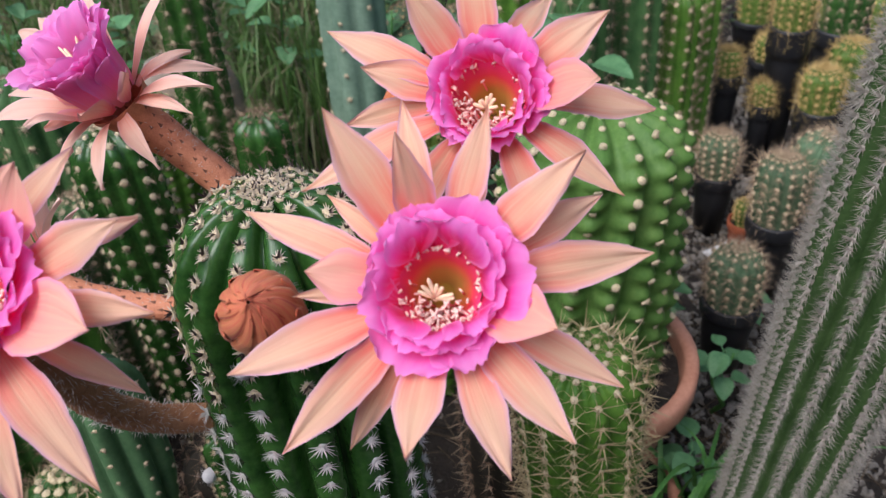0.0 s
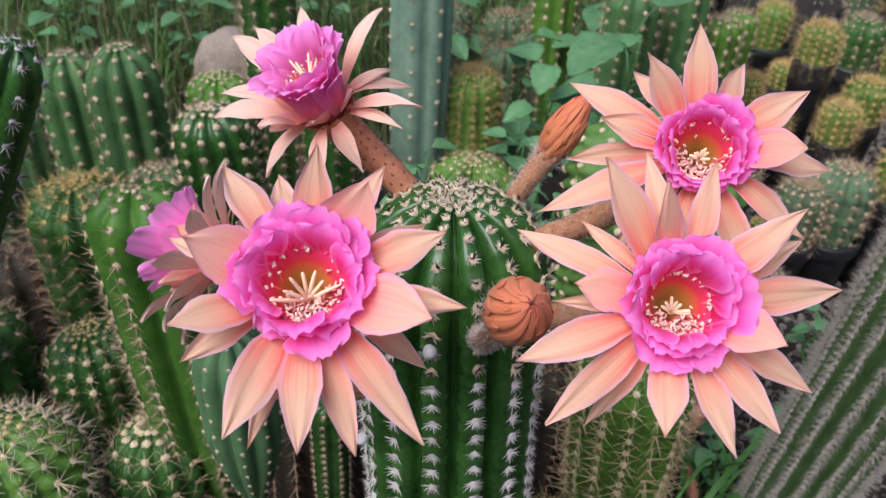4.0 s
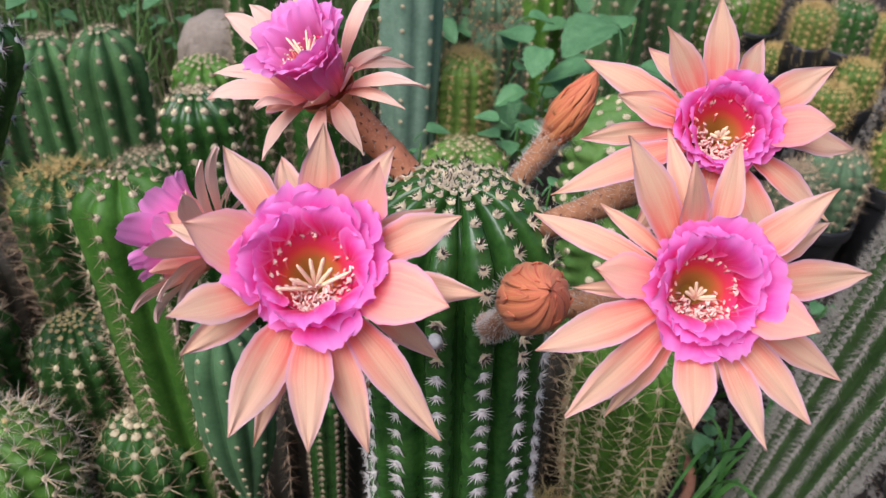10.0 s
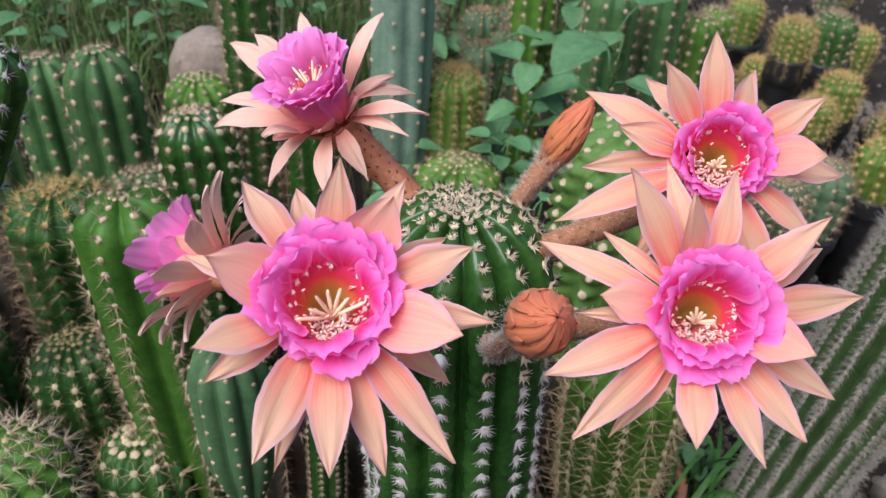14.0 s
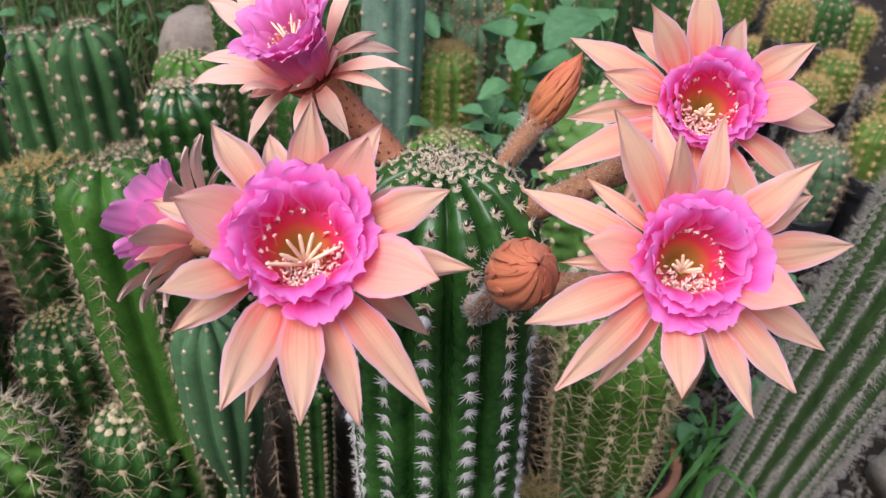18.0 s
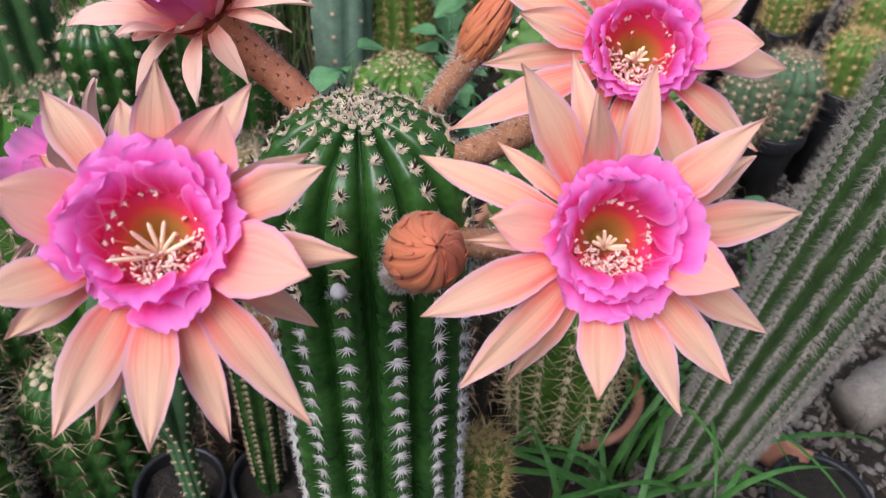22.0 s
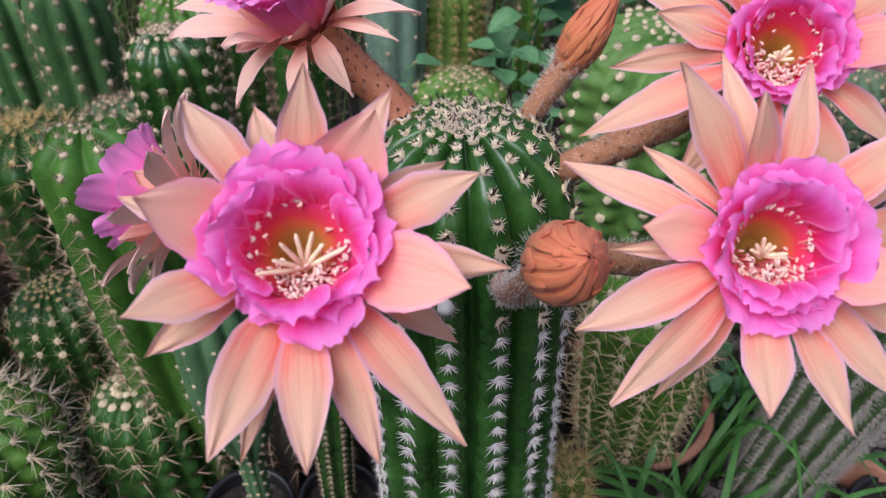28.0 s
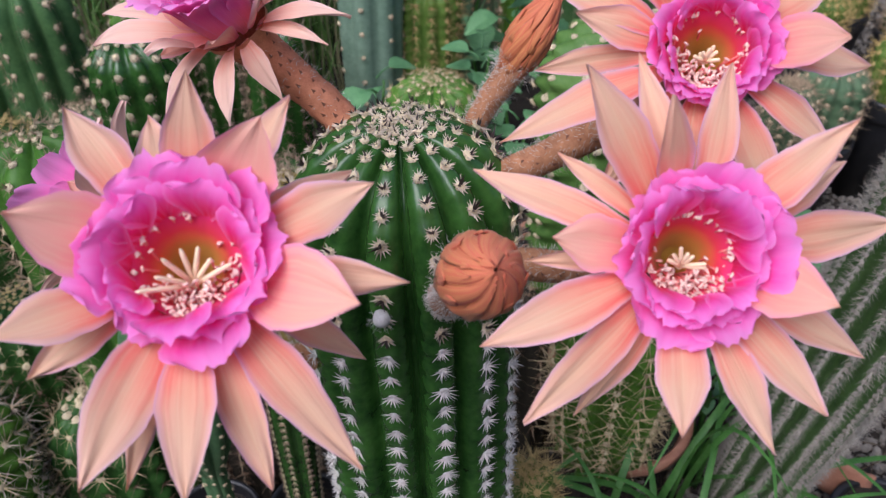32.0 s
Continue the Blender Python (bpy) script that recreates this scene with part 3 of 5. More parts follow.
def tube_mesh(name, m, inv, end, end_dir, rng, r0=0.012, r1=0.0070, hair=90, hair_len=0.006, back=0.03, skin_mat=None):
    """The scaly flower tube from the flower's foot to the stem, in the plant's own space."""
    start = inv @ (m @ Vector((0, 0, 0.005)))
    axis = (inv.to_3x3() @ m.to_3x3() @ Vector((0, 0, 1))).normalized()
    tail = inv @ Vector(end)
    out = (inv.to_3x3() @ Vector(end_dir)).normalized()
    L = (tail - start).length
    line = (start, start - axis * max(back, L * 0.4), tail + out * L * 0.35, tail - out * 0.006)
    N = 22
    path = [bez(line, i / N) for i in range(N + 1)]
    radii = [(r0 + (r1 - r0) * min(1, i / N * 1.6) + 0.0055 * max(0.0, 1 - i / N * 5)) * (1 + 0.03 * math.sin(i * 1.7)) for i in range(N + 1)]
    b = Build()
    sweep(b, path, radii, 16, 0, False, 0.03, rng)
    # small pointed scales
    for i in range(2, N - 1):
        t = (path[i + 1] - path[i - 1]).normalized()
        a = t.orthogonal().normalized()
        c = t.cross(a)
        for k in range(5):
            w = 2 * math.pi * (k + 0.5 * (i % 2) + rng.uniform(-0.15, 0.15)) / 5
            d = a * math.cos(w) + c * math.sin(w)
            side = t.cross(d)
            p = path[i] + d * radii[i] * 0.99
            s = 0.0026 * rng.uniform(0.7, 1.2)
            b.add([p - side * s * 0.45, p + side * s * 0.45, p - t * s * 1.3 + d * 0.0011, p + d * 0.0006 - t * s * 0.4], [(0, 1, 3), (1, 2, 3), (2, 0, 3)], 1)
    hairs(b, rng, path[3:], radii[3:], hair * 5, hair_len, 0.00024, 2)
    return b.mesh(name, [skin_mat, SCALE, HAIR])


def flower(plant, inv, label, o, axis, outer, inner_scale, end, end_dir, seed, extra=(), lean=(0, -0.004), stamens=190, droop=-90, r0=0.0125, hair=160,
           layers=((8, 0.0335, 0.0190, 0.0150, 1.1, 0.05), (7, 0.0300, 0.0245, 0.0145, 1.8, 0.2), (7, 0.0258, 0.0265, 0.0135, 3.2, 0.4)), spin=0, lift=0.9, recurve=0.25,
           mouth=0.0198, blush=(), inset=0.0, ring=0.0172, petals=None, r1=0.0070, pink=None, pistil=0.0135):
    """One open flower on its tube. outer: (azimuth, reach, rise, half width) of each narrow outer petal, in the flower's own frame."""
    rng = random.Random(seed)
    petals = petals or PEACH
    m = frame_z(Vector(o), axis)
    fl = place("flower", tube_mesh("flower", m, inv, end, end_dir, rng, r0, r1, hair=hair, skin_mat=STALK if hair > 100 else TUBE), plant, None, label)
    loc = inv @ m
    for az, reach, rise, W in outer:
        place("outer_petal", outer_petal(az, reach, rise, W * 0.85, rng, petals, lift, recurve, ring), fl, loc)
    for az, reach, rise, W in blush:
        me = outer_petal(az, reach, rise, W, rng, BLUSH, 1.0, 0.1, ring + 0.0004, 0.005, 0.4)
        place("outer_petal", me, fl, loc, "pink-edged blushing petal")
    for k, (count, reach, rise, W, steep, flare) in enumerate(layers):
        for i in range(count):
            az = spin + 360 * (i + 0.5 * k) / count + rng.uniform(-12, 12)
            s = inner_scale * (rng.uniform(0.84, 1.12) if k == 0 else rng.uniform(0.88, 1.06))
            place("inner_petal", inner_petal(az, reach * s, rise * s * rng.uniform(0.92, 1.08), W * s * rng.uniform(0.9, 1.12), rng, pink or PINK, ring + 0.0008 - 0.0004 * k, 0.006 + 0.002 * k, steep, flare), fl, loc)
    deep = loc @ pose(0, 0, inset)
    place("throat", throat_mesh(mouth * 0.88, 0.014), fl, deep, "coral-red and amber funnel of the flower's throat")
    kinds = [stamen_mesh(rng, q) for q in (0.0055, 0.007, 0.013, 0.016, 0.019)]
    for i in range(stamens):
        # a ring round the mouth and a thick bundle that lies on the lower side
        if i % 4 == 0:
            w = rng.uniform(0, 2 * math.pi)
            p = Vector((math.cos(w), math.sin(w), 0)) * mouth * rng.uniform(0.76, 0.84)
            p.z = 0.0045
            d = Vector((math.cos(w) * 0.1, math.sin(w) * 0.1, 1.0))
            k = i % 2
        else:
            w = radians(droop) + rng.gauss(0, 0.72)
            q = mouth * rng.uniform(0.34, 0.74)
            p = Vector((math.cos(w) * q, math.sin(w) * q, -0.0105 + 0.55 * (q - mouth * 0.34)))
            d = Vector((math.cos(w) * 0.16 + rng.gauss(0, 0.13), math.sin(w) * 0.16 + rng.gauss(0, 0.13), 1.0))
            k = 2 + i % 3
        place("stamen", kinds[k], fl, deep @ frame_z(p, d) @ pose(0, 0, 0, 0, 0, rng.uniform(0, 360)))
    place("pistil", pistil_mesh(rng, lean, size=pistil), fl, deep @ pose(0, 0, 0.007))
    for piece, pm in extra:
        place(piece, pm, fl, loc)
    return fl


def bud(plant, inv, label, foot, out, tip, length, R, seed, stalk_r=0.007, hair=260):
    """A closed bud of overlapping pointed sepals on a hairy stalk."""
    rng = random.Random(seed)
    foot, tip = inv @ Vector(foot), inv @ Vector(tip)
    out = (inv.to_3x3() @ Vector(out)).normalized()
    axis = (tip - foot).normalized()
    start = tip - axis * length
    L = (start - foot).length
    line = (foot - out * 0.006, foot + out * L * 0.35, start - axis * L * 0.3, start + axis * length * 0.12)
    path = [bez(line, i / 14) for i in range(15)]
    rad = [stalk_r * (1 + 0.35 * (i / 14) ** 2) for i in range(15)]
    b = Build()
    sweep(b, path, rad, 14, 0, True, 0.06, rng)
    hairs(b, rng, path, rad, hair * 4, 0.0050, 0.00022, 1)
    hairs(b, rng, [start - axis * 0.002, start + axis * length * 0.1], [R * 0.8, R * 0.9], hair // 2, 0.008, 0.00016, 1)
    stem = place("flower_bud", b.mesh("flower_bud", [STALK, HAIR]), plant, None, label)
    m = frame_z(start, axis)
    # core and sepals
    c = Build()
    folds, each, up = 11, 7, 26
    verts, uvs = [], []
    for i in range(up + 1):
        t = i / up
        r = R * 0.9 * float(np.interp(t, (0, 0.08, 0.2, 0.4, 0.62, 0.8, 0.93, 1.0), (0.45, 0.74, 0.95, 1.0, 0.86, 0.58, 0.28, 0.04)))
        for j in range(folds * each + 1):
            ph = (j % each) / each if j % each else (0.0 if j == 0 else 1.0)
            w = 2 * math.pi * j / (folds * each) + 0.85 * t ** 1.5 + 0.10 * math.sin(5 * t + j // each * 1.7)
            k = 0.88 + 0.15 * math.sin(min(1.0, ph * 1.15) * math.pi * 0.62) + 0.02 * math.sin(w * 3 + 9 * t)
            verts.append(Vector((math.cos(w) * r * k, math.sin(w) * r * k, length * t)))
            uvs.append((ph, t))
    c.add(verts, grid_faces(up + 1, folds * each + 1), 0, uvs)
    place("core", c.mesh("core", [CORAL]), stem, m)
    for k, (count, t0, t1, W) in enumerate(((6, 0.30, 1.04, 0.34), (7, 0.10, 0.93, 0.36), (7, -0.04, 0.70, 0.38))):
        for i in range(count):
            w = 2 * math.pi * (i + 0.5 * (k % 2)) / count + rng.uniform(-0.22, 0.22)
            def shell(t, turn=0.0):
                q = max(0.0, min(1.0, t))
                r = R * (0.97 + 0.03 * k) * float(np.interp(q, (0, 0.15, 0.35, 0.6, 0.8, 0.93, 1.0), (0.60, 0.90, 1.0, 0.88, 0.60, 0.30, 0.06)))
                return Vector((math.cos(w + turn) * r, math.sin(w + turn) * r, length * t))
            tw = rng.uniform(0.1, 0.7)
            line = (shell(t0), shell(t0 + (t1 - t0) * 0.4, tw * 0.3), shell(t0 + (t1 - t0) * 0.7, tw * 0.7), shell(t1 * rng.uniform(0.92, 1.02), tw))
            s = Build()
            strip(s, line, lance(R * W * rng.uniform(0.9, 1.15), 0.4, 0.6), lambda t: -0.55, 0.0005, rng, 14, 9, 0.0009, up=Vector((math.cos(w + 0.3), math.sin(w + 0.3), 0.2)))
            place("sepal", s.mesh("sepal", [CORAL]), stem, m)
    return stem


DRY_STAR = dict(mats=[SPINE_BROWN, SPINE_BROWN, SPINE_TAN], pad=0.0026, radial=8, rlen=0.016, central=2, clen=0.020, thick=0.00045, lift=0.4)
STRAW_STAR = dict(mats=[PAD_CREAM, SPINE_STRAW, SPINE_STRAW], pad=0.0040, radial=8, rlen=0.017, central=1, clen=0.020, thick=0.0006, lift=0.4)
CROWN_STAR = dict(mats=[PAD_CREAM, SPINE_IVORY, SPINE_DARK], pad=0.0036, radial=15, rlen=0.0050, central=2, clen=0.0062, thick=0.00085, lift=0.45)
WHITE_STAR = dict(mats=[WOOL, SPINE_WHITE, SPINE_WHITE], pad=0.0027, radial=14, rlen=0.0080, central=5, clen=0.0070, thick=0.0006, lift=0.45)
DARK_STAR = dict(mats=[PAD_CREAM, SPINE_IVORY, SPINE_DARK], pad=0.0034, radial=15, rlen=0.0056, central=4, clen=0.0078, thick=0.0009, lift=0.4, dark_up=True)
CREAM_DOT = dict(mats=[PAD_CREAM, SPINE_TAN, SPINE_TAN], pad=0.0038, radial=10, rlen=0.014, central=3, clen=0.017, thick=0.0005)
GOLD_STAR = dict(mats=[PAD_GOLD, SPINE_GOLD, SPINE_GOLD], pad=0.0032, radial=11, rlen=0.017, central=4, clen=0.021, thick=0.0004, lift=0.6)
TAN_STAR = dict(mats=[PAD_CREAM, SPINE_TAN, SPINE_TAN], pad=0.0033, radial=12, rlen=0.017, central=4, clen=0.022, thick=0.00042, lift=0.5)
GREY_STAR = dict(mats=[SPINE_GREY, SPINE_GREY, SPINE_GREY], pad=0.0022, radial=16, rlen=0.0100, central=7, clen=0.014, thick=0.00034, lift=0.8)
BROWN_STAR = dict(mats=[PAD_GOLD, SPINE_BROWN, SPINE_TAN], pad=0.0030, radial=12, rlen=0.022, central=4, clen=0.026, thick=0.00045, lift=0.4)
PALE_STAR = dict(mats=[PAD_CREAM, SPINE_IVORY, SPINE_STRAW], pad=0.0036, radial=10, rlen=0.021, central=2, clen=0.024, thick=0.00055, lift=0.6)
BLACK_STAR = dict(mats=[WOOL, SPINE_WHITE, SPINE_DARK], pad=0.0026, radial=9, rlen=0.009, central=3, clen=0.010, thick=0.00045, lift=0.6)

# ---- ground ----
rng = random.Random(5)


def ground_height(x, y):
    return 0.012 * noise.noise(Vector((x * 3.1, y * 3.1, 0.3))) + 0.005 * noise.noise(Vector((x * 14, y * 14, 1.7)))


g = Build()
N = 130
xs = [math.copysign(abs(u) ** 3 * 400 + abs(u) * 2.2, u) for u in np.linspace(-1, 1, N)]
verts = [Vector((x, y + 0.9, ground_height(x, y) if abs(x) < 4 and abs(y) < 4 else 0.0)) for y in xs for x in xs]
g.add(verts, grid_faces(N, N))
tagged(new("ground", g.mesh("ground", [SOIL])), "dark crumbly greenhouse soil with grit", "ground", kind="structure")

# unseen slabs on all four sides, added to cut off light from the low sky
SKY_BLOCK = plain("sky_block_green", (0.020, 0.035, 0.015), (0.06, 0.085, 0.04), 3, 0.9, 0.6, 0.0)
for side, (x, y, w, d) in dict(north=(0, 4.3, 6.4, 0.2), south=(0, -1.7, 6.4, 0.2), east=(3.1, 1.3, 0.2, 5.79), west=(-3.1, 1.3, 0.2, 5.79)).items():
    b = Build()
    c = [Vector((x + sx * w / 2, y + sy * d / 2, z)) for z in (-0.02, 1.6) for sx, sy in ((-1, -1), (1, -1), (1, 1), (-1, 1))]
    b.add(c, [(3, 2, 1, 0), (4, 5, 6, 7), (0, 1, 5, 4), (1, 2, 6, 5), (2, 3, 7, 6), (3, 0, 4, 7)])
    tagged(new("wall_" + side, b.mesh("wall_" + side, [SKY_BLOCK], False)), "unseen dark green wall added to block low sky light", "wall", kind="structure")

gr = Build()
ico = [Vector(v) for v in ((0, 0, 1), (0.89, 0, 0.45), (0.28, 0.85, 0.45), (-0.72, 0.53, 0.45), (-0.72, -0.53, 0.45), (0.28, -0.85, 0.45), (0.72, 0.53, -0.45), (-0.28, 0.85, -0.45), (-0.89, 0, -0.45), (-0.28, -0.85, -0.45), (0.72, -0.53, -0.45), (0, 0, -1))]
icof = [(0, 1, 2), (0, 2, 3), (0, 3, 4), (0, 4, 5), (0, 5, 1), (1, 6, 2), (2, 7, 3), (3, 8, 4), (4, 9, 5), (5, 10, 1), (2, 6, 7), (3, 7, 8), (4, 8, 9), (5, 9, 10), (1, 10, 6)]
for _ in range(15000):
    x, y = (rng.uniform(-1.4, 1.6), rng.uniform(0.1, 2.6)) if rng.random() < 0.25 else (rng.uniform(0.16, 1.2), rng.uniform(0.3, 1.8))
    s = rng.uniform(0.002, 0.007) * (1.7 if x > 0.16 else 1.0)
    e = Euler((rng.uniform(0, 6), rng.uniform(0, 6), rng.uniform(0, 6))).to_matrix()
    q = Vector((x, y, ground_height(x, y - 0.9) + s * 0.25))
    gr.add([q + e @ Vector((p.x * s, p.y * s * 0.8, p.z * s * 0.6)) for p in ico], icof)
tagged(new("gravel", gr.mesh("gravel", [GRAVEL], False)), "loose grey-brown gravel scattered on soil", "gravel", kind="stuff")

# ---- the flowering cactus ----
BASE = Vector((-0.096, 0.342, 0.0))
main = cactus("flowering_cactus", BASE, (-0.117, 0.397, 0.690), 0.067, 14, SKIN_MAIN, "tall dark green ribbed cactus with pink and peach flowers", [(0.0, WHITE_STAR), (0.80, DARK_STAR), (0.945, CROWN_STAR)],
              depth=0.27, power=1.9, turn=2.0, sort_from=0.36, dome=0.062, spacing=0.0158, taper=0.9, seed=11, per=12, crowd=0.62, dense=1.08, bump=0.012, start=0.06)
INV = main.matrix_basis.inverted()
flower(main, INV, "open peach and magenta flower with cream pistil", (-0.1867, 0.2311, 0.7537), (0.092, -0.578, 0.811),
       [(-58, .0884, .0088, .0105), (81, .0600, .0290, .0108), (-14, .0732, .0175, .0080), (120, .0687, .0080, .0110), (-95, .0749, .0242, .0110), (13, .0650, .0285, .0108), (54, .0691, .0042, .0090),
        (-119, .0749, .0234, .0125), (-77, .0785, .0015, .0085), (-163, .0600, .0270, .0115), (-154, .0640, -.0069, .0080), (153, .0712, -.0157, .0085), (-35, .0667, -.0232, .0070), (27, .0662, -.0129, .0080), (-113, .0753, -.0047, .0070), (100, .0600, -.0100, .0080)],
       1.0, (-0.172, 0.366, 0.535), (-0.8, -0.4, 0.3), 21, pistil=0.0185, lean=(0.001, -0.006), droop=-90, r1=0.0095, hair=260, blush=[(158, .0540, .0280, .0140), (-24, .0580, .0330, .0145), (52, .0500, .0330, .0130)])
flower(main, INV, "open peach and magenta flower with ruffled inner petals", (-0.0129, 0.2414, 0.7417), (-0.026, -0.698, 0.715),
       [(157, .0829, .0000, .0085), (-158, .0814, .0208, .0110), (-70, .0719, .0216, .0090), (9, .0807, .0014, .0110), (122, .0752, .0310, .0115), (41, .0710, .0257, .0105), (-135, .0837, .0057, .0100), (-100, .0600, .0340, .0110),
        (-50, .0736, .0116, .0105), (-29, .0766, .0000, .0085), (101, .0773, -.0015, .0075), (75, .0739, -.0005, .0085), (104, .0540, .0370, .0095), (139, .0593, -.0034, .0050), (-179, .0578, -.0013, .0050), (-122, .0712, -.0152, .0070), (30, .0711, -.0016, .0085)],
       1.0, (-0.056, 0.356, 0.625), (0.8, -0.5, 0.3), 33, r0=0.0120, r1=0.0090, hair=230, layers=((8, 0.0315, 0.0200, 0.0140, 1.1, 0.05), (7, 0.0275, 0.0255, 0.0130, 1.8, 0.2), (7, 0.0232, 0.0275, 0.0120, 3.2, 0.4)), mouth=0.0178, ring=0.0156, pistil=0.010, lean=(-0.002, -0.003), droop=-95, spin=12, blush=[(172, .0500, .0150, .0105), (-22, .0440, .0360, .0120)])
flower(main, INV, "open peach and magenta flower behind its neighbour", (0.0097, 0.3225, 0.7761), (-0.153, -0.685, 0.712),
       [(101, .0640, .0227, .0105), (132, .0540, .0318, .0105), (130, .0618, -.0213, .0080), (39, .0610, .0132, .0115), (161, .0771, .0126, .0105), (-172, .0684, -.0126, .0070), (-150, .0901, .0029, .0100),
        (5, .0700, -.0152, .0095), (73, .0647, -.0261, .0080), (-30, .0690, -.0060, .0095), (-60, .0700, .0060, .0095), (-95, .0680, .0100, .0100), (-120, .0700, -.0050, .0090), (172, .0540, .0180, .0100)],
       0.84, (-0.060, 0.395, 0.655), (0.8, -0.1, 0.5), 47, r0=0.0120, r1=0.0090, hair=230, layers=((8, 0.0315, 0.0200, 0.0140, 1.1, 0.05), (7, 0.0275, 0.0255, 0.0130, 1.8, 0.2), (7, 0.0232, 0.0275, 0.0120, 3.2, 0.4)), mouth=0.0178, ring=0.0156, pistil=0.007, lean=(0.0, -0.003), droop=-100, spin=25, blush=[(5, .0470, .0300, .0120)])
flower(main, INV, "peach and magenta flower seen from its side", (-0.201, 0.438, 0.727), (-0.36, -0.27, 0.89),
       [(109, 0.0788, 0.0182, 0.0095), (83, 0.0567, -0.0254, 0.0060), (38, 0.0667, -0.0028, 0.0095), (24, 0.0564, -0.0061, 0.0060), (-16, 0.0422, -0.0232, 0.0085), (-44, 0.0591, -0.0065, 0.0095), (-95, 0.0610, -0.0119, 0.0090), (-86, 0.0450, 0.0304, 0.0085), (-126, 0.0745, 0.0230, 0.0092), (-146, 0.0808, 0.0183, 0.0085), (-172, 0.0889, 0.0331, 0.0095), (88, 0.0503, -0.0052, 0.0055), (150, .0700, .0350, .0095), (165, .0640, .0100, .0080), (178, .0720, .0380, .0090)], 0.98, (-0.146, 0.432, 0.664), (-0.5, 0.1, 0.85), 58, lean=(0.001, -0.001), droop=-90, spin=5, recurve=0.75, lift=0.5,
       layers=((11, 0.033, 0.049, 0.0122, 1.9, 0.4), (10, 0.028, 0.052, 0.0112, 2.4, 0.6), (9, 0.022, 0.049, 0.0098, 3.0, 1.0)), mouth=0.0185, inset=0.024, pistil=0.0175, ring=0.0135, blush=[(-140, .034, .026, .0095), (-92, .040, .020, .0100), (-34, .034, .027, .0095), (24, .034, .028, .0095)], petals=PALE, pink=PINK_LIGHT, r0=0.0140, r1=0.0105, hair=40)
flower(main, INV, "peach and lilac-pink flower facing sideways", (-0.284, 0.425, 0.603), (-0.93, 0.30, 0.14),
       [(140, .0700, .0320, .0108), (164, .0631, .0168, .0084), (-35, .0646, .0400, .0108), (-72, .0800, .0400, .0115), (-50, .0700, .0097, .0097), (100, .0660, .0200, .0097), (70, .0640, .0150, .0097), (30, .0640, .0250, .0108),
        (0, .0640, .0100, .0097), (-110, .0680, .0300, .0108), (-150, .0640, .0200, .0097), (180, .0600, -.0050, .0071), (150, .0560, -.0100, .0066), (120, .0600, .0000, .0071), (-20, .0600, .0000, .0084)], 1.0, (-0.180, 0.408, 0.590), (-0.95, 0.05, 0.1), 66, lean=(0, 0), spin=0, recurve=0.55, lift=0.6,
       layers=((13, 0.041, 0.047, 0.0118, 1.6, 0.6), (12, 0.034, 0.051, 0.0108, 2.1, 0.9), (9, 0.024, 0.048, 0.0095, 3.0, 1.6)), mouth=0.0175, inset=0.016, ring=0.0135, blush=[(a, .034 + .003 * (a % 4 - 2), .034, .0105) for a in range(-177, 180, 41)], petals=PALE, pink=PINK_LIGHT, r0=0.0100, r1=0.0085, hair=40)
bud(main, INV, "round orange flower bud on a woolly stalk", (-0.098, 0.330, 0.632), (0, -0.9, 0.3), (-0.083, 0.229, 0.751), 0.050, 0.0190, 71, 0.0066, 380)
bud(main, INV, "pointed orange flower bud on a hairy stalk", (-0.078, 0.452, 0.628), (0.2, 0.3, 0.9), (-0.023, 0.472, 0.730), 0.054, 0.0150, 72, 0.0072, 320)
for name, at, out in (("woolly_bud", (-0.1287, 0.3190, 0.6229), (-0.15, -0.95, 0.2)), ("woolly_bud", (-0.176, 0.335, 0.513), (-0.7, -0.7, 0.1)), ("woolly_bud", (-0.057, 0.352, 0.628), (0.8, -0.5, 0.3))):
    b = Build()
    blob(b, 0.0047, 0.0052, 0, random.Random(len(name)), 11)
    hairs(b, random.Random(8), [Vector((0, 0, 0)), Vector((0, 0, 0.003))], [0.004, 0.004], 60, 0.006, 0.00012)
    place(name, b.mesh(name, [WOOL]), main, INV @ frame_z(Vector(at), out), "tiny white woolly bud")


# ---- the other cacti ----
def pot(name, x, y, z0, r, h, mat, label, cat="pot", soil=True):
    """A tapered pot with a rolled rim, hollow down to its soil."""
    b = Build()
    prof = [(0.70, 0), (0.96, 0.80), (0.965, 0.82), (1.06, 0.83), (1.08, 0.86), (1.08, 0.98), (1.05, 1.0), (0.96, 1.0), (0.94, 0.97), (0.91, 0.84)]
    cols = 40
    verts = [Vector((math.cos(2 * math.pi * j / cols) * r * q, math.sin(2 * math.pi * j / cols) * r * q, h * z)) for q, z in prof for j in range(cols)]
    b.add(verts, grid_faces(len(prof), cols, True) + [tuple(range(cols))[::-1]])
    ob = root(name, pose(x, y, z0), label, cat)
    place("body", b.mesh("body", [mat]), ob)
    s = Build()
    rr = random.Random(int(x * 1000))
    verts = [Vector((0, 0, h * 0.88))] + [Vector((math.cos(2 * math.pi * j / 24) * r * q, math.sin(2 * math.pi * j / 24) * r * q, h * 0.87 + rr.uniform(-0.003, 0.003))) for q in (0.45, 0.915) for j in range(24)]
    s.add(verts, [(0, 1 + j, 1 + (j + 1) % 24) for j in range(24)] + [(1 + j, 25 + j, 25 + (j + 1) % 24, 1 + (j + 1) % 24) for j in range(24)])
    place("soil", s.mesh("soil", [SOIL]), ob, label="dark potting soil")
    return ob


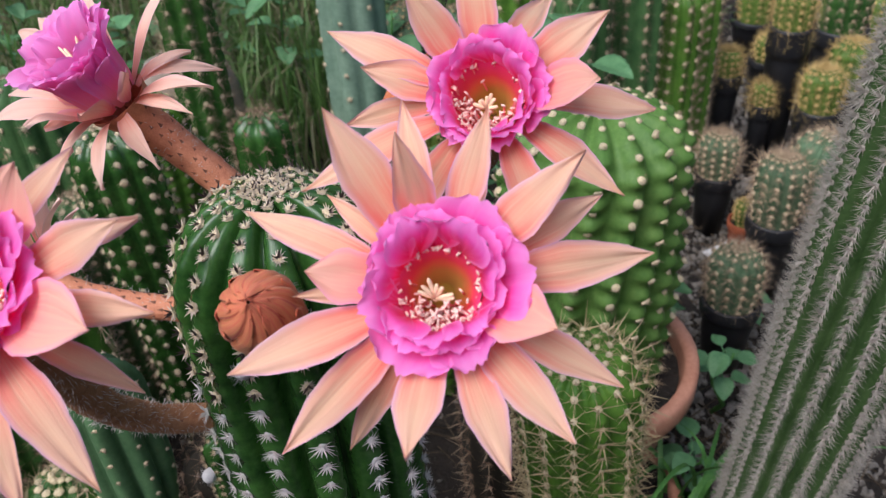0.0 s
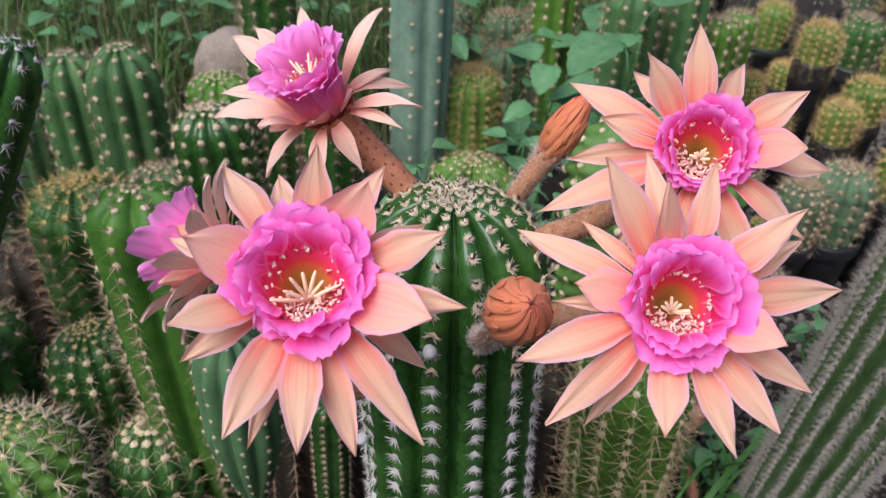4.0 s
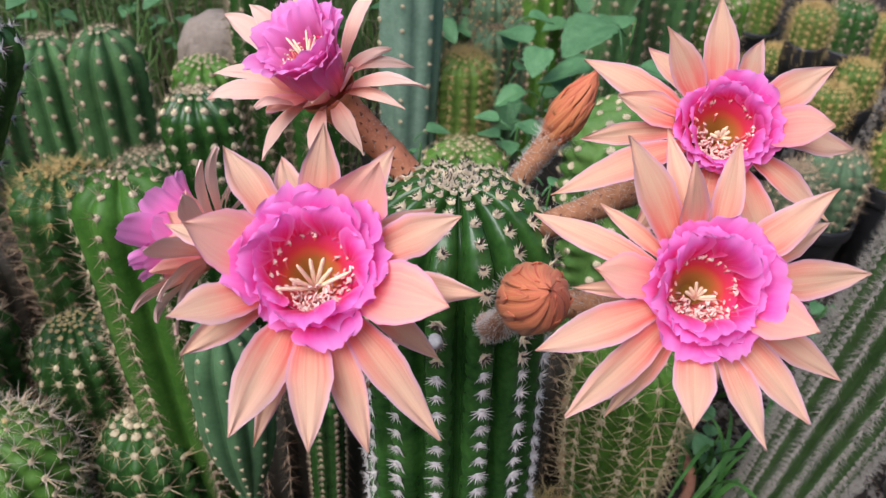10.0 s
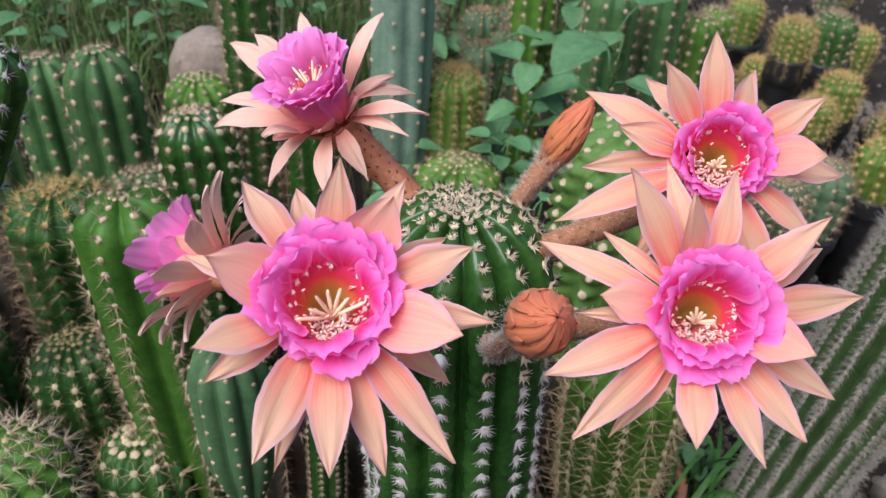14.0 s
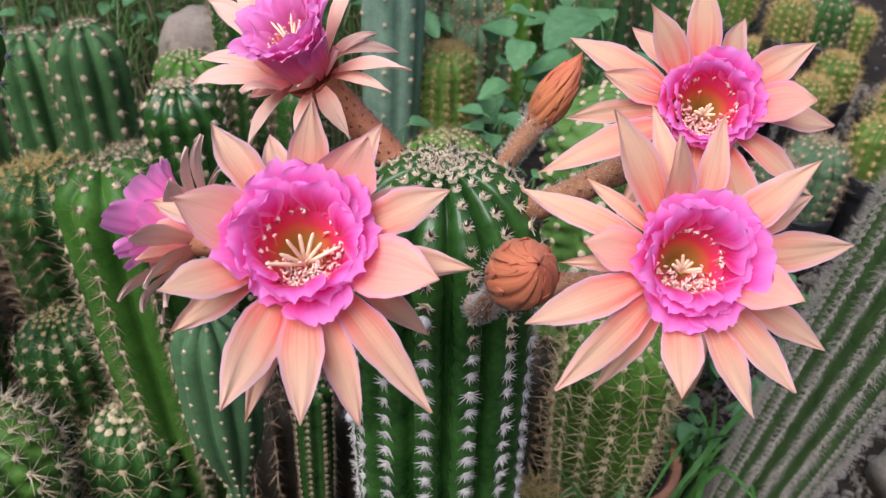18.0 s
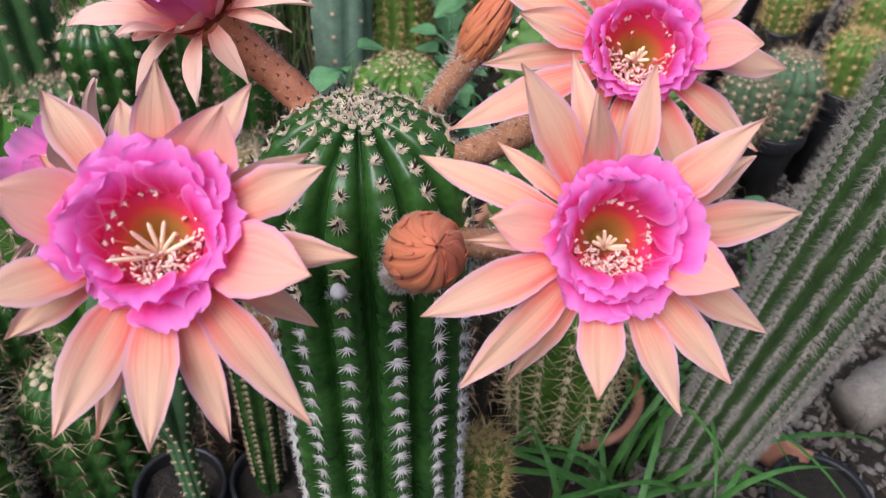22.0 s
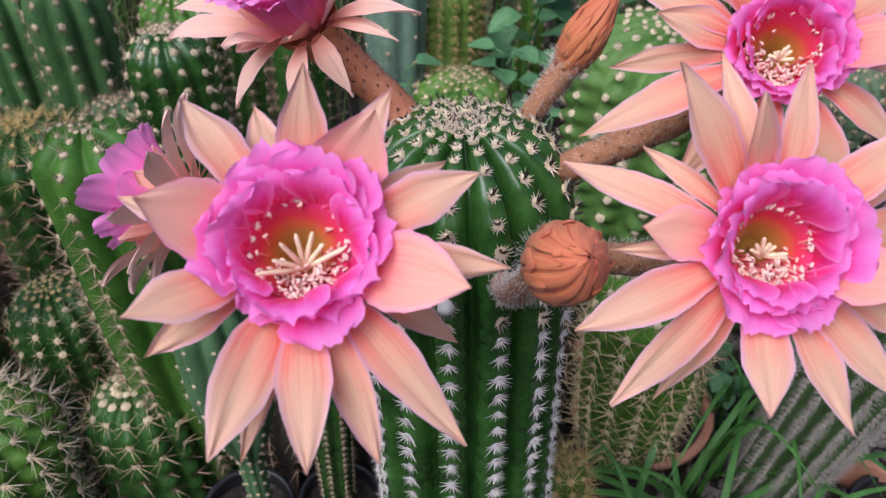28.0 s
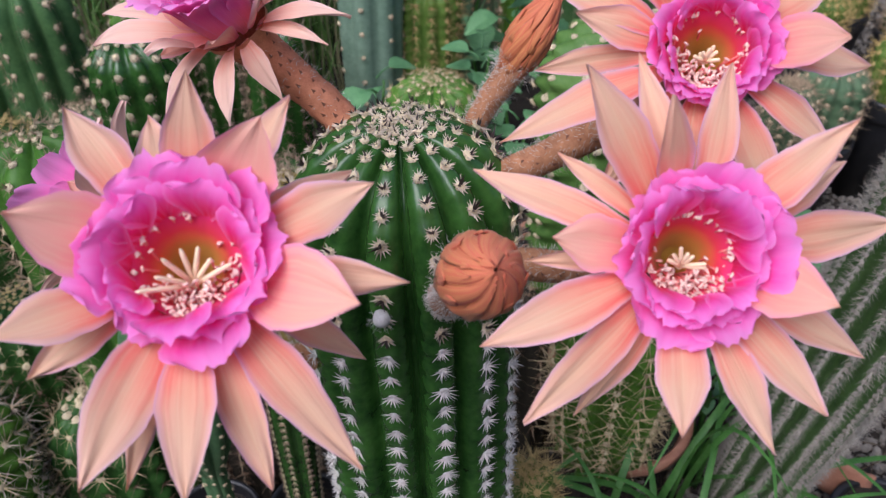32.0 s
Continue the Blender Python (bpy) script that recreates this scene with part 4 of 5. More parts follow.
cactus("column_cactus", (-0.825, 0.56, 0), (-0.481, 0.585, 0.695), 0.030, 7, SKIN_MAIN, "leaning green column cactus with dark starry spines", [(0, BLACK_STAR)], depth=0.30, spacing=0.026, dome=0.035, seed=2, per=10)
cactus("column_cactus", (-0.535, 0.900, 0), (-0.545, 0.940, 0.520), 0.049, 9, SKIN_BLUE, "blue-green ribbed column cactus beside a shorter one", [(0, dict(CREAM_DOT, rlen=0.010, clen=0.012))], depth=0.28, spacing=0.026, dome=0.06, per=8, seed=3, joined=True)
cactus("column_cactus", (-0.622, 0.935, 0), (-0.635, 0.975, 0.490), 0.045, 9, SKIN_BLUE, "shorter blue-green ribbed column cactus", [(0, dict(CREAM_DOT, rlen=0.010, clen=0.012))], depth=0.28, spacing=0.026, dome=0.055, per=8, seed=4, joined=True)
cactus("column_cactus", (-0.355, 0.75, 0), (-0.397, 0.795, 0.520), 0.046, 12, SKIN_MAIN, "dark green column cactus with cream areoles", [(0, dict(CREAM_DOT, pad=0.0042, rlen=0.008, clen=0.009))], depth=0.18, spacing=0.021, dome=0.042, seed=5, bump=0.03)
cactus("column_cactus", (-0.385, 1.08, 0), (-0.382, 1.12, 0.60), 0.041, 10, SKIN_MAIN, "tall dark green column cactus dotted with cream spines", [(0, TAN_STAR)], depth=0.18, spacing=0.022, seed=6, joined=True)
cactus("column_cactus", (-0.165, 1.16, 0), (-0.160, 1.17, 0.62), 0.050, 7, SKIN_ASH, "dull grey-green column cactus almost without spines", [(0, dict(CREAM_DOT, rlen=0.006, clen=0.006))], depth=0.22, spacing=0.04, seed=7, joined=True)
cactus("golden_cactus", (-0.555, 0.75, 0), (-0.578, 0.795, 0.405), 0.066, 13, SKIN_MID, "barrel cactus covered in golden brown spines", [(0, BROWN_STAR), (0.82, GOLD_STAR)], depth=0.16, spacing=0.022, dome=0.05, seed=8, bump=0.03)
cactus("green_cactus", (-0.385, 0.56, 0), (-0.418, 0.595, 0.545), 0.050, 7, SKIN_SLIM, "bright green slender column cactus with pale rib edges", [(0, TAN_STAR), (0.8, dict(CREAM_DOT, rlen=0.008))], depth=0.26, spacing=0.019, dome=0.034, seed=9, per=10)
cactus("barrel_cactus", (-0.515, 0.605, 0), (-0.537, 0.648, 0.298), 0.056, 15, SKIN_MID, "small barrel cactus with cream areoles and dry lower spines", [(0, DRY_STAR), (0.74, dict(STRAW_STAR, pad=0.0036, rlen=0.011, clen=0.011)), (0.90, dict(STRAW_STAR, mats=[PAD_GOLD, SPINE_STRAW, SPINE_STRAW], pad=0.0034, rlen=0.006, clen=0.006))], depth=0.14, spacing=0.019, dome=0.05, seed=10, bump=0.04)
cactus("barrel_cactus", (-0.425, 0.51, 0), (-0.446, 0.560, 0.238), 0.060, 13, SKIN_MID, "round green barrel cactus with long tan spines", [(0, DRY_STAR), (0.62, dict(STRAW_STAR, pad=0.0046, rlen=0.021, clen=0.024)), (0.86, dict(STRAW_STAR, pad=0.0056, rlen=0.010, clen=0.010))], depth=0.15, spacing=0.024, dome=0.052, seed=12, bump=0.05)
cactus("barrel_cactus", (-0.570, 0.425, 0), (-0.588, 0.490, 0.305), 0.092, 18, SKIN_BRIGHT, "yellow-green barrel cactus with dense pale spines", [(0, dict(PALE_STAR, rlen=0.018)), (0.6, PALE_STAR), (0.90, dict(STRAW_STAR, mats=[PAD_GOLD, SPINE_IVORY, SPINE_IVORY], pad=0.0044, rlen=0.010, clen=0.010, thick=0.0005))], depth=0.13, spacing=0.021, dome=0.07, seed=13, bump=0.05)
cactus("barrel_cactus", (-0.655, 0.61, 0), (-0.665, 0.645, 0.315), 0.058, 11, SKIN_MID, "dark barrel cactus with sparse tan spines", [(0, DRY_STAR), (0.8, TAN_STAR)], depth=0.16, spacing=0.022, dome=0.05, seed=14, bump=0.04)
cactus("young_cactus", (-0.300, 0.445, 0.12), (-0.304, 0.458, 0.495), 0.036, 9, SKIN_PALE, "smooth blue-green young cactus with few spines", [(0, dict(CREAM_DOT, pad=0.0018, radial=4, rlen=0.003, clen=0.003))], depth=0.24, power=1.0, spacing=0.020, dome=0.045, waist=(0.15, 0.26), taper=0.95, seed=15, per=10)
cactus("young_cactus", (-0.228, 0.472, 0.12), (-0.222, 0.462, 0.400), 0.018, 7, SKIN_MAIN, "narrow dark cactus with pale rib edges in a black pot", [(0, dict(TAN_STAR, pad=0.0016, rlen=0.0045, clen=0.004))], depth=0.3, spacing=0.011, seed=16)
cactus("young_cactus", (-0.500, 0.87, 0), (-0.505, 0.885, 0.375), 0.038, 10, SKIN_BLUE, "small bluish cactus with a spiny crown", [(0, CREAM_DOT)], depth=0.2, spacing=0.017, seed=17, joined=True)
cactus("young_cactus", (-0.42, 0.85, 0), (-0.425, 0.865, 0.365), 0.026, 9, SKIN_BLUE, "very small bluish round cactus", [(0, CREAM_DOT)], depth=0.2, spacing=0.014, seed=18, joined=True)
cactus("young_cactus", (-0.460, 1.06, 0), (-0.460, 1.07, 0.415), 0.050, 12, SKIN_BRIGHT, "yellow-green cactus in front of a stone", [(0, dict(CREAM_DOT, rlen=0.006, clen=0.006))], depth=0.18, spacing=0.018, seed=19, bump=0.04, joined=True)
cactus("star_cactus", (-0.075, 0.90, 0), (-0.078, 0.925, 0.375), 0.062, 14, SKIN_BRIGHT, "flat-topped green cactus with pale starry spines", [(0, dict(STRAW_STAR, pad=0.003, rlen=0.012, clen=0.012))], depth=0.18, spacing=0.022, dome=0.040, seed=20, bump=0.04, joined=True)
cactus("star_cactus", (-0.070, 1.18, 0), (-0.072, 1.195, 0.375), 0.047, 12, SKIN_YELLOW, "small yellowish spiny cactus", [(0, GOLD_STAR)], depth=0.16, spacing=0.017, seed=21, bump=0.04, joined=True)
cactus("dotted_cactus", (0.132, 0.75, 0.05), (0.135, 0.785, 0.525), 0.105, 16, SKIN_DOT, "thick bright green cactus dotted with large cream areoles", [(0, dict(TAN_STAR, rlen=0.011, clen=0.012)), (0.40, dict(CREAM_DOT, pad=0.0048, rlen=0.006, clen=0.006))], depth=0.16, spacing=0.024, dome=0.055, seed=22, bump=0.045, twist=1.6)
cactus("golden_cactus", (0.115, 0.590, 0.06), (0.095, 0.565, 0.375), 0.064, 14, SKIN_BRIGHT, "bright green cactus with long golden spines", [(0, dict(STRAW_STAR, rlen=0.026, clen=0.032, thick=0.0008)), (0.86, dict(STRAW_STAR, rlen=0.014, clen=0.014))], depth=0.18, spacing=0.022, dome=0.055, seed=23, bump=0.04)
cactus("hairy_cactus", (0.288, 0.538, 0.0), (0.314, 0.472, 0.78), 0.053, 17, SKIN_HAIRY, "tall green cactus clothed in dense grey spines", [(0, GREY_STAR)], depth=0.26, spacing=0.0095, dome=0.08, seed=24, crowd=0.2)
cactus("young_cactus", (-0.018, 0.40, 0.0), (-0.014, 0.415, 0.300), 0.026, 10, SKIN_YELLOW, "tiny yellow-green spiny cactus", [(0, GOLD_STAR)], depth=0.16, spacing=0.014, seed=25, bump=0.05)
# added filler columns; the brown-black ones stand in for shade in the gaps
for i, (x, y, z, r, mat) in enumerate(((-0.265, 0.80, 0.40, 0.040, SKIN_MAIN), (-0.29, 1.02, 0.46, 0.042, SKIN_MAIN), (-0.80, 0.95, 0.40, 0.050, SKIN_BLUE), (-0.83, 1.18, 0.38, 0.05, SKIN_BLUE), (-0.70, 0.80, 0.34, 0.05, SKIN_GAP_SHADE),
                                       (-0.30, 0.60, 0.28, 0.045, SKIN_GAP_SHADE), (-0.34, 0.42, 0.20, 0.042, SKIN_GAP_SHADE), (-0.20, 0.56, 0.34, 0.045, SKIN_GAP_SHADE), (0.02, 0.66, 0.30, 0.045, SKIN_GAP_SHADE), (-0.76, 0.62, 0.30, 0.05, SKIN_GAP_SHADE), (-0.52, 0.46, 0.14, 0.04, SKIN_GAP_SHADE))):
    cactus("column_cactus", (x, y - 0.01, 0), (x, y + 0.01, z - 0.06), r, 10, mat, "ribbed filler cactus added in a gap between its neighbours", [(0, DRY_STAR)], depth=0.2, spacing=0.021, seed=120 + i, joined=True, per=5)
for i, (x, y, z, r) in enumerate(((0.187, 1.27, 0.50, 0.048), (0.285, 1.33, 0.53, 0.046), (0.235, 1.40, 0.56, 0.045), (0.362, 1.34, 0.42, 0.036), (0.42, 1.42, 0.40, 0.034), (0.09, 1.50, 0.45, 0.045))):
    cactus("column_cactus", (x, y - 0.02, 0), (x, y, z), r, 9, SKIN_BLUE if i < 3 else SKIN_BRIGHT, "dark green column cactus in the back row" if i < 3 else "small pale-spined green column cactus", [(0, CREAM_DOT)],
           depth=0.2, spacing=0.022, seed=30 + i, joined=True, group="back row of column cacti")
for i, (x, y, z, r, mat) in enumerate(((0.588, 1.43, 0.375, 0.034, SKIN_YELLOW), (0.50, 1.47, 0.245, 0.024, SKIN_YELLOW), (0.555, 1.41, 0.205, 0.021, SKIN_YELLOW), (0.605, 1.29, 0.285, 0.034, SKIN_YELLOW), (0.548, 1.095, 0.275, 0.052, SKIN_DULL),
                                       (0.475, 1.07, 0.255, 0.038, SKIN_DULL), (0.366, 0.905, 0.215, 0.038, SKIN_DULL), (0.66, 1.12, 0.30, 0.045, SKIN_YELLOW), (0.71, 1.42, 0.27, 0.04, SKIN_YELLOW), (0.43, 1.24, 0.20, 0.033, SKIN_DULL),
                                       (0.80, 1.30, 0.28, 0.045, SKIN_YELLOW), (0.78, 1.65, 0.30, 0.05, SKIN_MID))):
    high = min(z - r * 2.2, 0.15) if mat == SKIN_DULL else z - r * 2.0
    pot("plant_pot", x, y, 0, r * 1.05, max(high, 0.06), BLACK, "small black plastic plant pot")
    cactus("potted_cactus", (x, y, max(high, 0.06) * 0.86), (x, y + 0.006, z), r, 12, mat, "small round cactus growing in a pot", [(0, GOLD_STAR if mat == SKIN_YELLOW else TAN_STAR)], depth=0.16, spacing=max(0.012, r * 0.42), seed=50 + i, joined=True, bump=0.04, start=0.01, group="potted cacti")
more = random.Random(77)
spots = []
while len(spots) < 20:
    x, y = more.uniform(0.30, 1.25), more.uniform(1.2, 2.3)
    if all(math.hypot(x - a, y - b) > 0.105 for a, b in spots + [(0.565, 1.44), (0.5, 1.47), (0.56, 1.41), (0.605, 1.29), (0.567, 1.095), (0.475, 1.07), (0.366, 0.905), (0.66, 1.12), (0.71, 1.42), (0.43, 1.24), (0.8, 1.3), (0.78, 1.65), (0.36, 1.34), (0.42, 1.42)]) and y > 0.75 + x * 0.25:
        spots.append((x, y))
for i, (x, y) in enumerate(spots):
    r = more.uniform(0.024, 0.042)
    h = more.uniform(0.06, 0.12)
    mat = more.choice((SKIN_YELLOW, SKIN_MID, SKIN_DULL, SKIN_YELLOW))
    pot("plant_pot", x, y, 0, r * 1.3, h, BLACK if i % 9 else TERRACOTTA, "small black plastic plant pot" if i % 9 else "small terracotta plant pot")
    cactus("potted_cactus", (x, y, h * 0.86), (x, y + 0.004, h + r * more.uniform(1.5, 3.5)), r, 11, mat, "small round cactus growing in a pot", [(0, GOLD_STAR if mat == SKIN_YELLOW else TAN_STAR)], depth=0.16, spacing=r * 0.45, seed=150 + i, bump=0.04, start=0.01, joined=True, per=4, group="potted cacti")
pot("plant_pot", 0.462, 1.150, 0, 0.027, 0.085, RED_CLAY, "tiny red clay plant pot on gravel")
cactus("potted_cactus", (0.462, 1.150, 0.07), (0.460, 1.152, 0.125), 0.018, 10, SKIN_YELLOW, "tiny yellow-green cactus in a red clay pot", [(0, dict(GOLD_STAR, pad=0.002, rlen=0.007, clen=0.007))], depth=0.16, spacing=0.010, seed=49, joined=True, start=0.01, group="potted cacti")
tg = Build()
tag_line = [(-0.009, 0.0), (0.009, 0.0), (0.009, 0.075), (0.0, 0.094), (-0.009, 0.075)]
tg.add([Vector((x, y, z)) for z in (0.0, 0.0012) for x, y in tag_line], [(4, 3, 2, 1, 0), (5, 6, 7, 8, 9)] + [(i, (i + 1) % 5, 5 + (i + 1) % 5, 5 + i) for i in range(5)])
tagged(place("plant_label", tg.mesh("plant_label", [TAG], False), None, pose(0.405, 1.150, 0.012, 4, 3, -64)), "blank white plastic plant label lying on gravel", "label")
pot("plant_pot", 0.130, 0.745, 0, 0.130, 0.20, TERRACOTTA, "large terracotta pot round a thick cactus")
pot("plant_pot", 0.148, 0.635, 0, 0.085, 0.07, TERRACOTTA, "terracotta pot round a golden-spined cactus")
pot("plant_pot", -0.226, 0.470, 0, 0.042, 0.15, BLACK, "black plastic pot with dry grey soil")
pot("plant_pot", -0.322, 0.462, 0, 0.046, 0.15, BLACK, "black plastic pot under a blue-green cactus")

# ---- clump of brown spiny heads, stone ----
for i in range(12):
    a = rng.uniform(0, 6.28)
    q = rng.uniform(0, 0.13)
    x, y = -0.01 + math.cos(a) * q, 1.52 + math.sin(a) * q * 0.7
    cactus("clump_cactus", (x, y, 0), (x, y + 0.01, 0.30 + rng.uniform(-0.03, 0.04)), 0.042, 11, SKIN_DULL, "brownish dry cactus head in a clump", [(0, dict(BROWN_STAR, rlen=0.012, clen=0.014))], depth=0.14, spacing=0.017, seed=80 + i, joined=True, start=0.14, group="clump of brown cacti")
st = Build()
rows, cols = 18, 28
verts = []
for i in range(rows + 1):
    for j in range(cols):
        u, w = math.pi * i / rows, 2 * math.pi * j / cols
        d = Vector((math.sin(u) * math.cos(w), math.sin(u) * math.sin(w), math.cos(u)))
        k = 1 + 0.10 * noise.noise(d * 1.4) + 0.04 * noise.noise(d * 5)
        flat = math.sin(u) ** 0.6 / max(math.sin(u), 1e-4) if 0 < i < rows else 0.0
        verts.append(Vector((d.x * flat * 0.095 * k, d.y * flat * 0.070 * k, 0.16 + math.copysign(abs(d.z) ** 0.55, d.z) * 0.190 * k)))
st.add(verts, grid_faces(rows + 1, cols, True))
tagged(place("stone", st.mesh("stone", [STONE]), None, pose(-0.490, 1.36, 0.0)), "rounded beige stone among cacti", "stone")

# ---- lower right: pots and a fallen corky stem ----
pot("plant_pot", 0.425, 0.468, 0, 0.060, 0.06, BLACK, "shallow black plastic pot beside a hairy cactus")
sh = Build()
verts = []
for r in (0.044, 0.050):
    for i in range(7):
        for j in range(13):
            a = radians(-60 + 10 * j)
            verts.append(Vector((math.cos(a) * (r + 0.002 * i), math.sin(a) * (r + 0.002 * i), 0.012 * i * (1 - 0.25 * abs(j - 5) / 6) + 0.0012 * math.sin(j * 2.1) * i / 6)))
sheet = grid_faces(7, 13)
rim = list(range(13)) + [13 * i + 12 for i in range(1, 7)] + [78 + j for j in range(11, -1, -1)] + [13 * i for i in range(5, 0, -1)]
sh.add(verts, [f[::-1] for f in sheet] + [tuple(91 + k for k in f) for f in sheet] + [(a, c, c + 91, a + 91) for a, c in zip(rim, rim[1:] + rim[:1])])
tagged(place("pot_shard", sh.mesh("pot_shard", [TERRACOTTA]), None, pose(0.432, 0.566, 0.006, 14, -10, 205)), "broken curved shard of a terracotta pot", "shard")
lg = Build()
line = [Vector((0.525 + 0.05 * i, 0.605 + 0.024 * i, 0.040 + 0.002 * math.sin(i * 2.0))) for i in range(9)]
sweep(lg, line, [0.034, 0.040, 0.041, 0.039, 0.040, 0.041, 0.040, 0.038, 0.030], 18, 0, True, 0.05, random.Random(4))
tagged(place("fallen_stem", lg.mesh("fallen_stem", [BARK])), "fallen grey corky cactus stem on gravel", "stem")
cactus("young_cactus", (-0.235, 0.66, 0), (-0.240, 0.675, 0.430), 0.030, 9, SKIN_SICK, "yellowed withering cactus behind the flowers", [(0, CREAM_DOT)], depth=0.2, spacing=0.018, seed=91, joined=True)


# ---- weeds, grass ----
def weed(name, x, y, height, leaves, seed, label, size):
    """A leafy weed: a stem and ovate toothed leaves on stalks."""
    r = random.Random(seed)
    ob = root(name, pose(x, y, 0), label, "weed")
    b = Build()
    stem = [Vector((0.01 * math.sin(i), 0.008 * math.cos(i * 1.3), height * i / 8)) for i in range(9)]
    sweep(b, stem, [0.004 - 0.0003 * i for i in range(9)], 8)
    place("stem", b.mesh("stem", [GRASS]), ob)
    for i in range(leaves):
        z = height * (0.45 + 0.55 * (i + 1) / leaves)
        w = i * 2.4 + r.uniform(-0.4, 0.4)
        rad = Vector((math.cos(w), math.sin(w), 0))
        L = size * r.uniform(0.7, 1.15)
        p0 = Vector((0, 0, z))
        p1 = p0 + rad * L * 0.5 + Vector((0, 0, L * 0.35))
        tip = p1 + rad * L + Vector((0, 0, -L * r.uniform(0.05, 0.45)))
        s = Build()
        sweep(s, [p0, p0.lerp(p1, 0.5) + Vector((0, 0, L * 0.08)), p1], [0.0016, 0.0013, 0.0011], 6)
        def half(t, L=L):
            return max(L * 0.42 * math.sin(math.pi * min(1, t ** 0.72)) ** 0.9 * (1 + 0.07 * math.sin(t * 46)), 0.0003)
        strip(s, (p1, p1 + rad * L * 0.3 + Vector((0, 0, L * 0.12)), tip - rad * L * 0.3 + Vector((0, 0, L * 0.12)), tip), half, lambda t: 0.22, 0.003, r, 22, 9, 0.0004)
        place("leaf", s.mesh("leaf", [LEAF]), ob)
    return ob


weed("weed", 0.155, 1.10, 0.49, 9, 1, "leafy green weed with broad toothed leaves", 0.085)
weed("weed", -0.010, 1.00, 0.375, 20, 2, "low leafy weed with rounded leaves", 0.036)
weed("weed", 0.03, 0.90, 0.33, 10, 3, "small leafy weed among cacti", 0.035)
weed("weed", -0.150, 0.955, 0.36, 9, 4, "leafy green weed behind the flowers", 0.042)
weed("weed", 0.05, 1.16, 0.40, 8, 5, "leafy green weed with broad leaves", 0.07)


def tuft(name, x, y, count, length, seed, mat, label, spread=0.05, flop=0.8, width=0.0022):
    """A tuft of arching grass blades."""
    r = random.Random(seed)
    ob = root(name, pose(x, y, 0), label, "grass")
    for i in range(count):
        w = r.uniform(0, 6.28)
        d = Vector((math.cos(w), math.sin(w), 0))
        p0 = Vector((r.gauss(0, spread), r.gauss(0, spread), 0))
        L = length * r.uniform(0.6, 1.15)
        f = flop * r.uniform(0.3, 1.3)
        p3 = p0 + d * L * 0.75 * f + Vector((0, 0, L * max(0.06, 1 - 0.62 * f)))
        b = Build()
        strip(b, (p0, p0 + Vector((0, 0, L * 0.55)), p3 - d * L * 0.35 + Vector((0, 0, L * 0.32 * f)), p3), lambda t: width * (1 - t ** 2.5) + 0.0002, lambda t: 0.5, 0.0, r, 14, 3, 0.0003)
        place("blade", b.mesh("blade", [mat]), ob)
    return ob


tuft("grass_tuft", 0.20, 0.455, 18, 0.34, 1, GRASS, "bright green arching grass beside a hairy cactus", 0.04, 1.35, 0.0042)
tuft("grass_tuft", 0.12, 0.43, 9, 0.32, 2, GRASS, "bright green arching grass in front of golden spines", 0.03, 1.4, 0.0040)
tuft("grass_tuft", 0.235, 0.60, 14, 0.30, 3, GRASS, "green grass beside a terracotta pot", 0.03, 1.1, 0.0032)
for i in range(16):
    tuft("grass_tuft", rng.uniform(-1.3, -0.35), rng.uniform(1.45, 2.3), 22, 0.38, 10 + i, GRASS_DEEP if i % 3 else GRASS_DRY, "tall thin meadow grass behind the cacti", 0.06, 0.7, 0.0022)

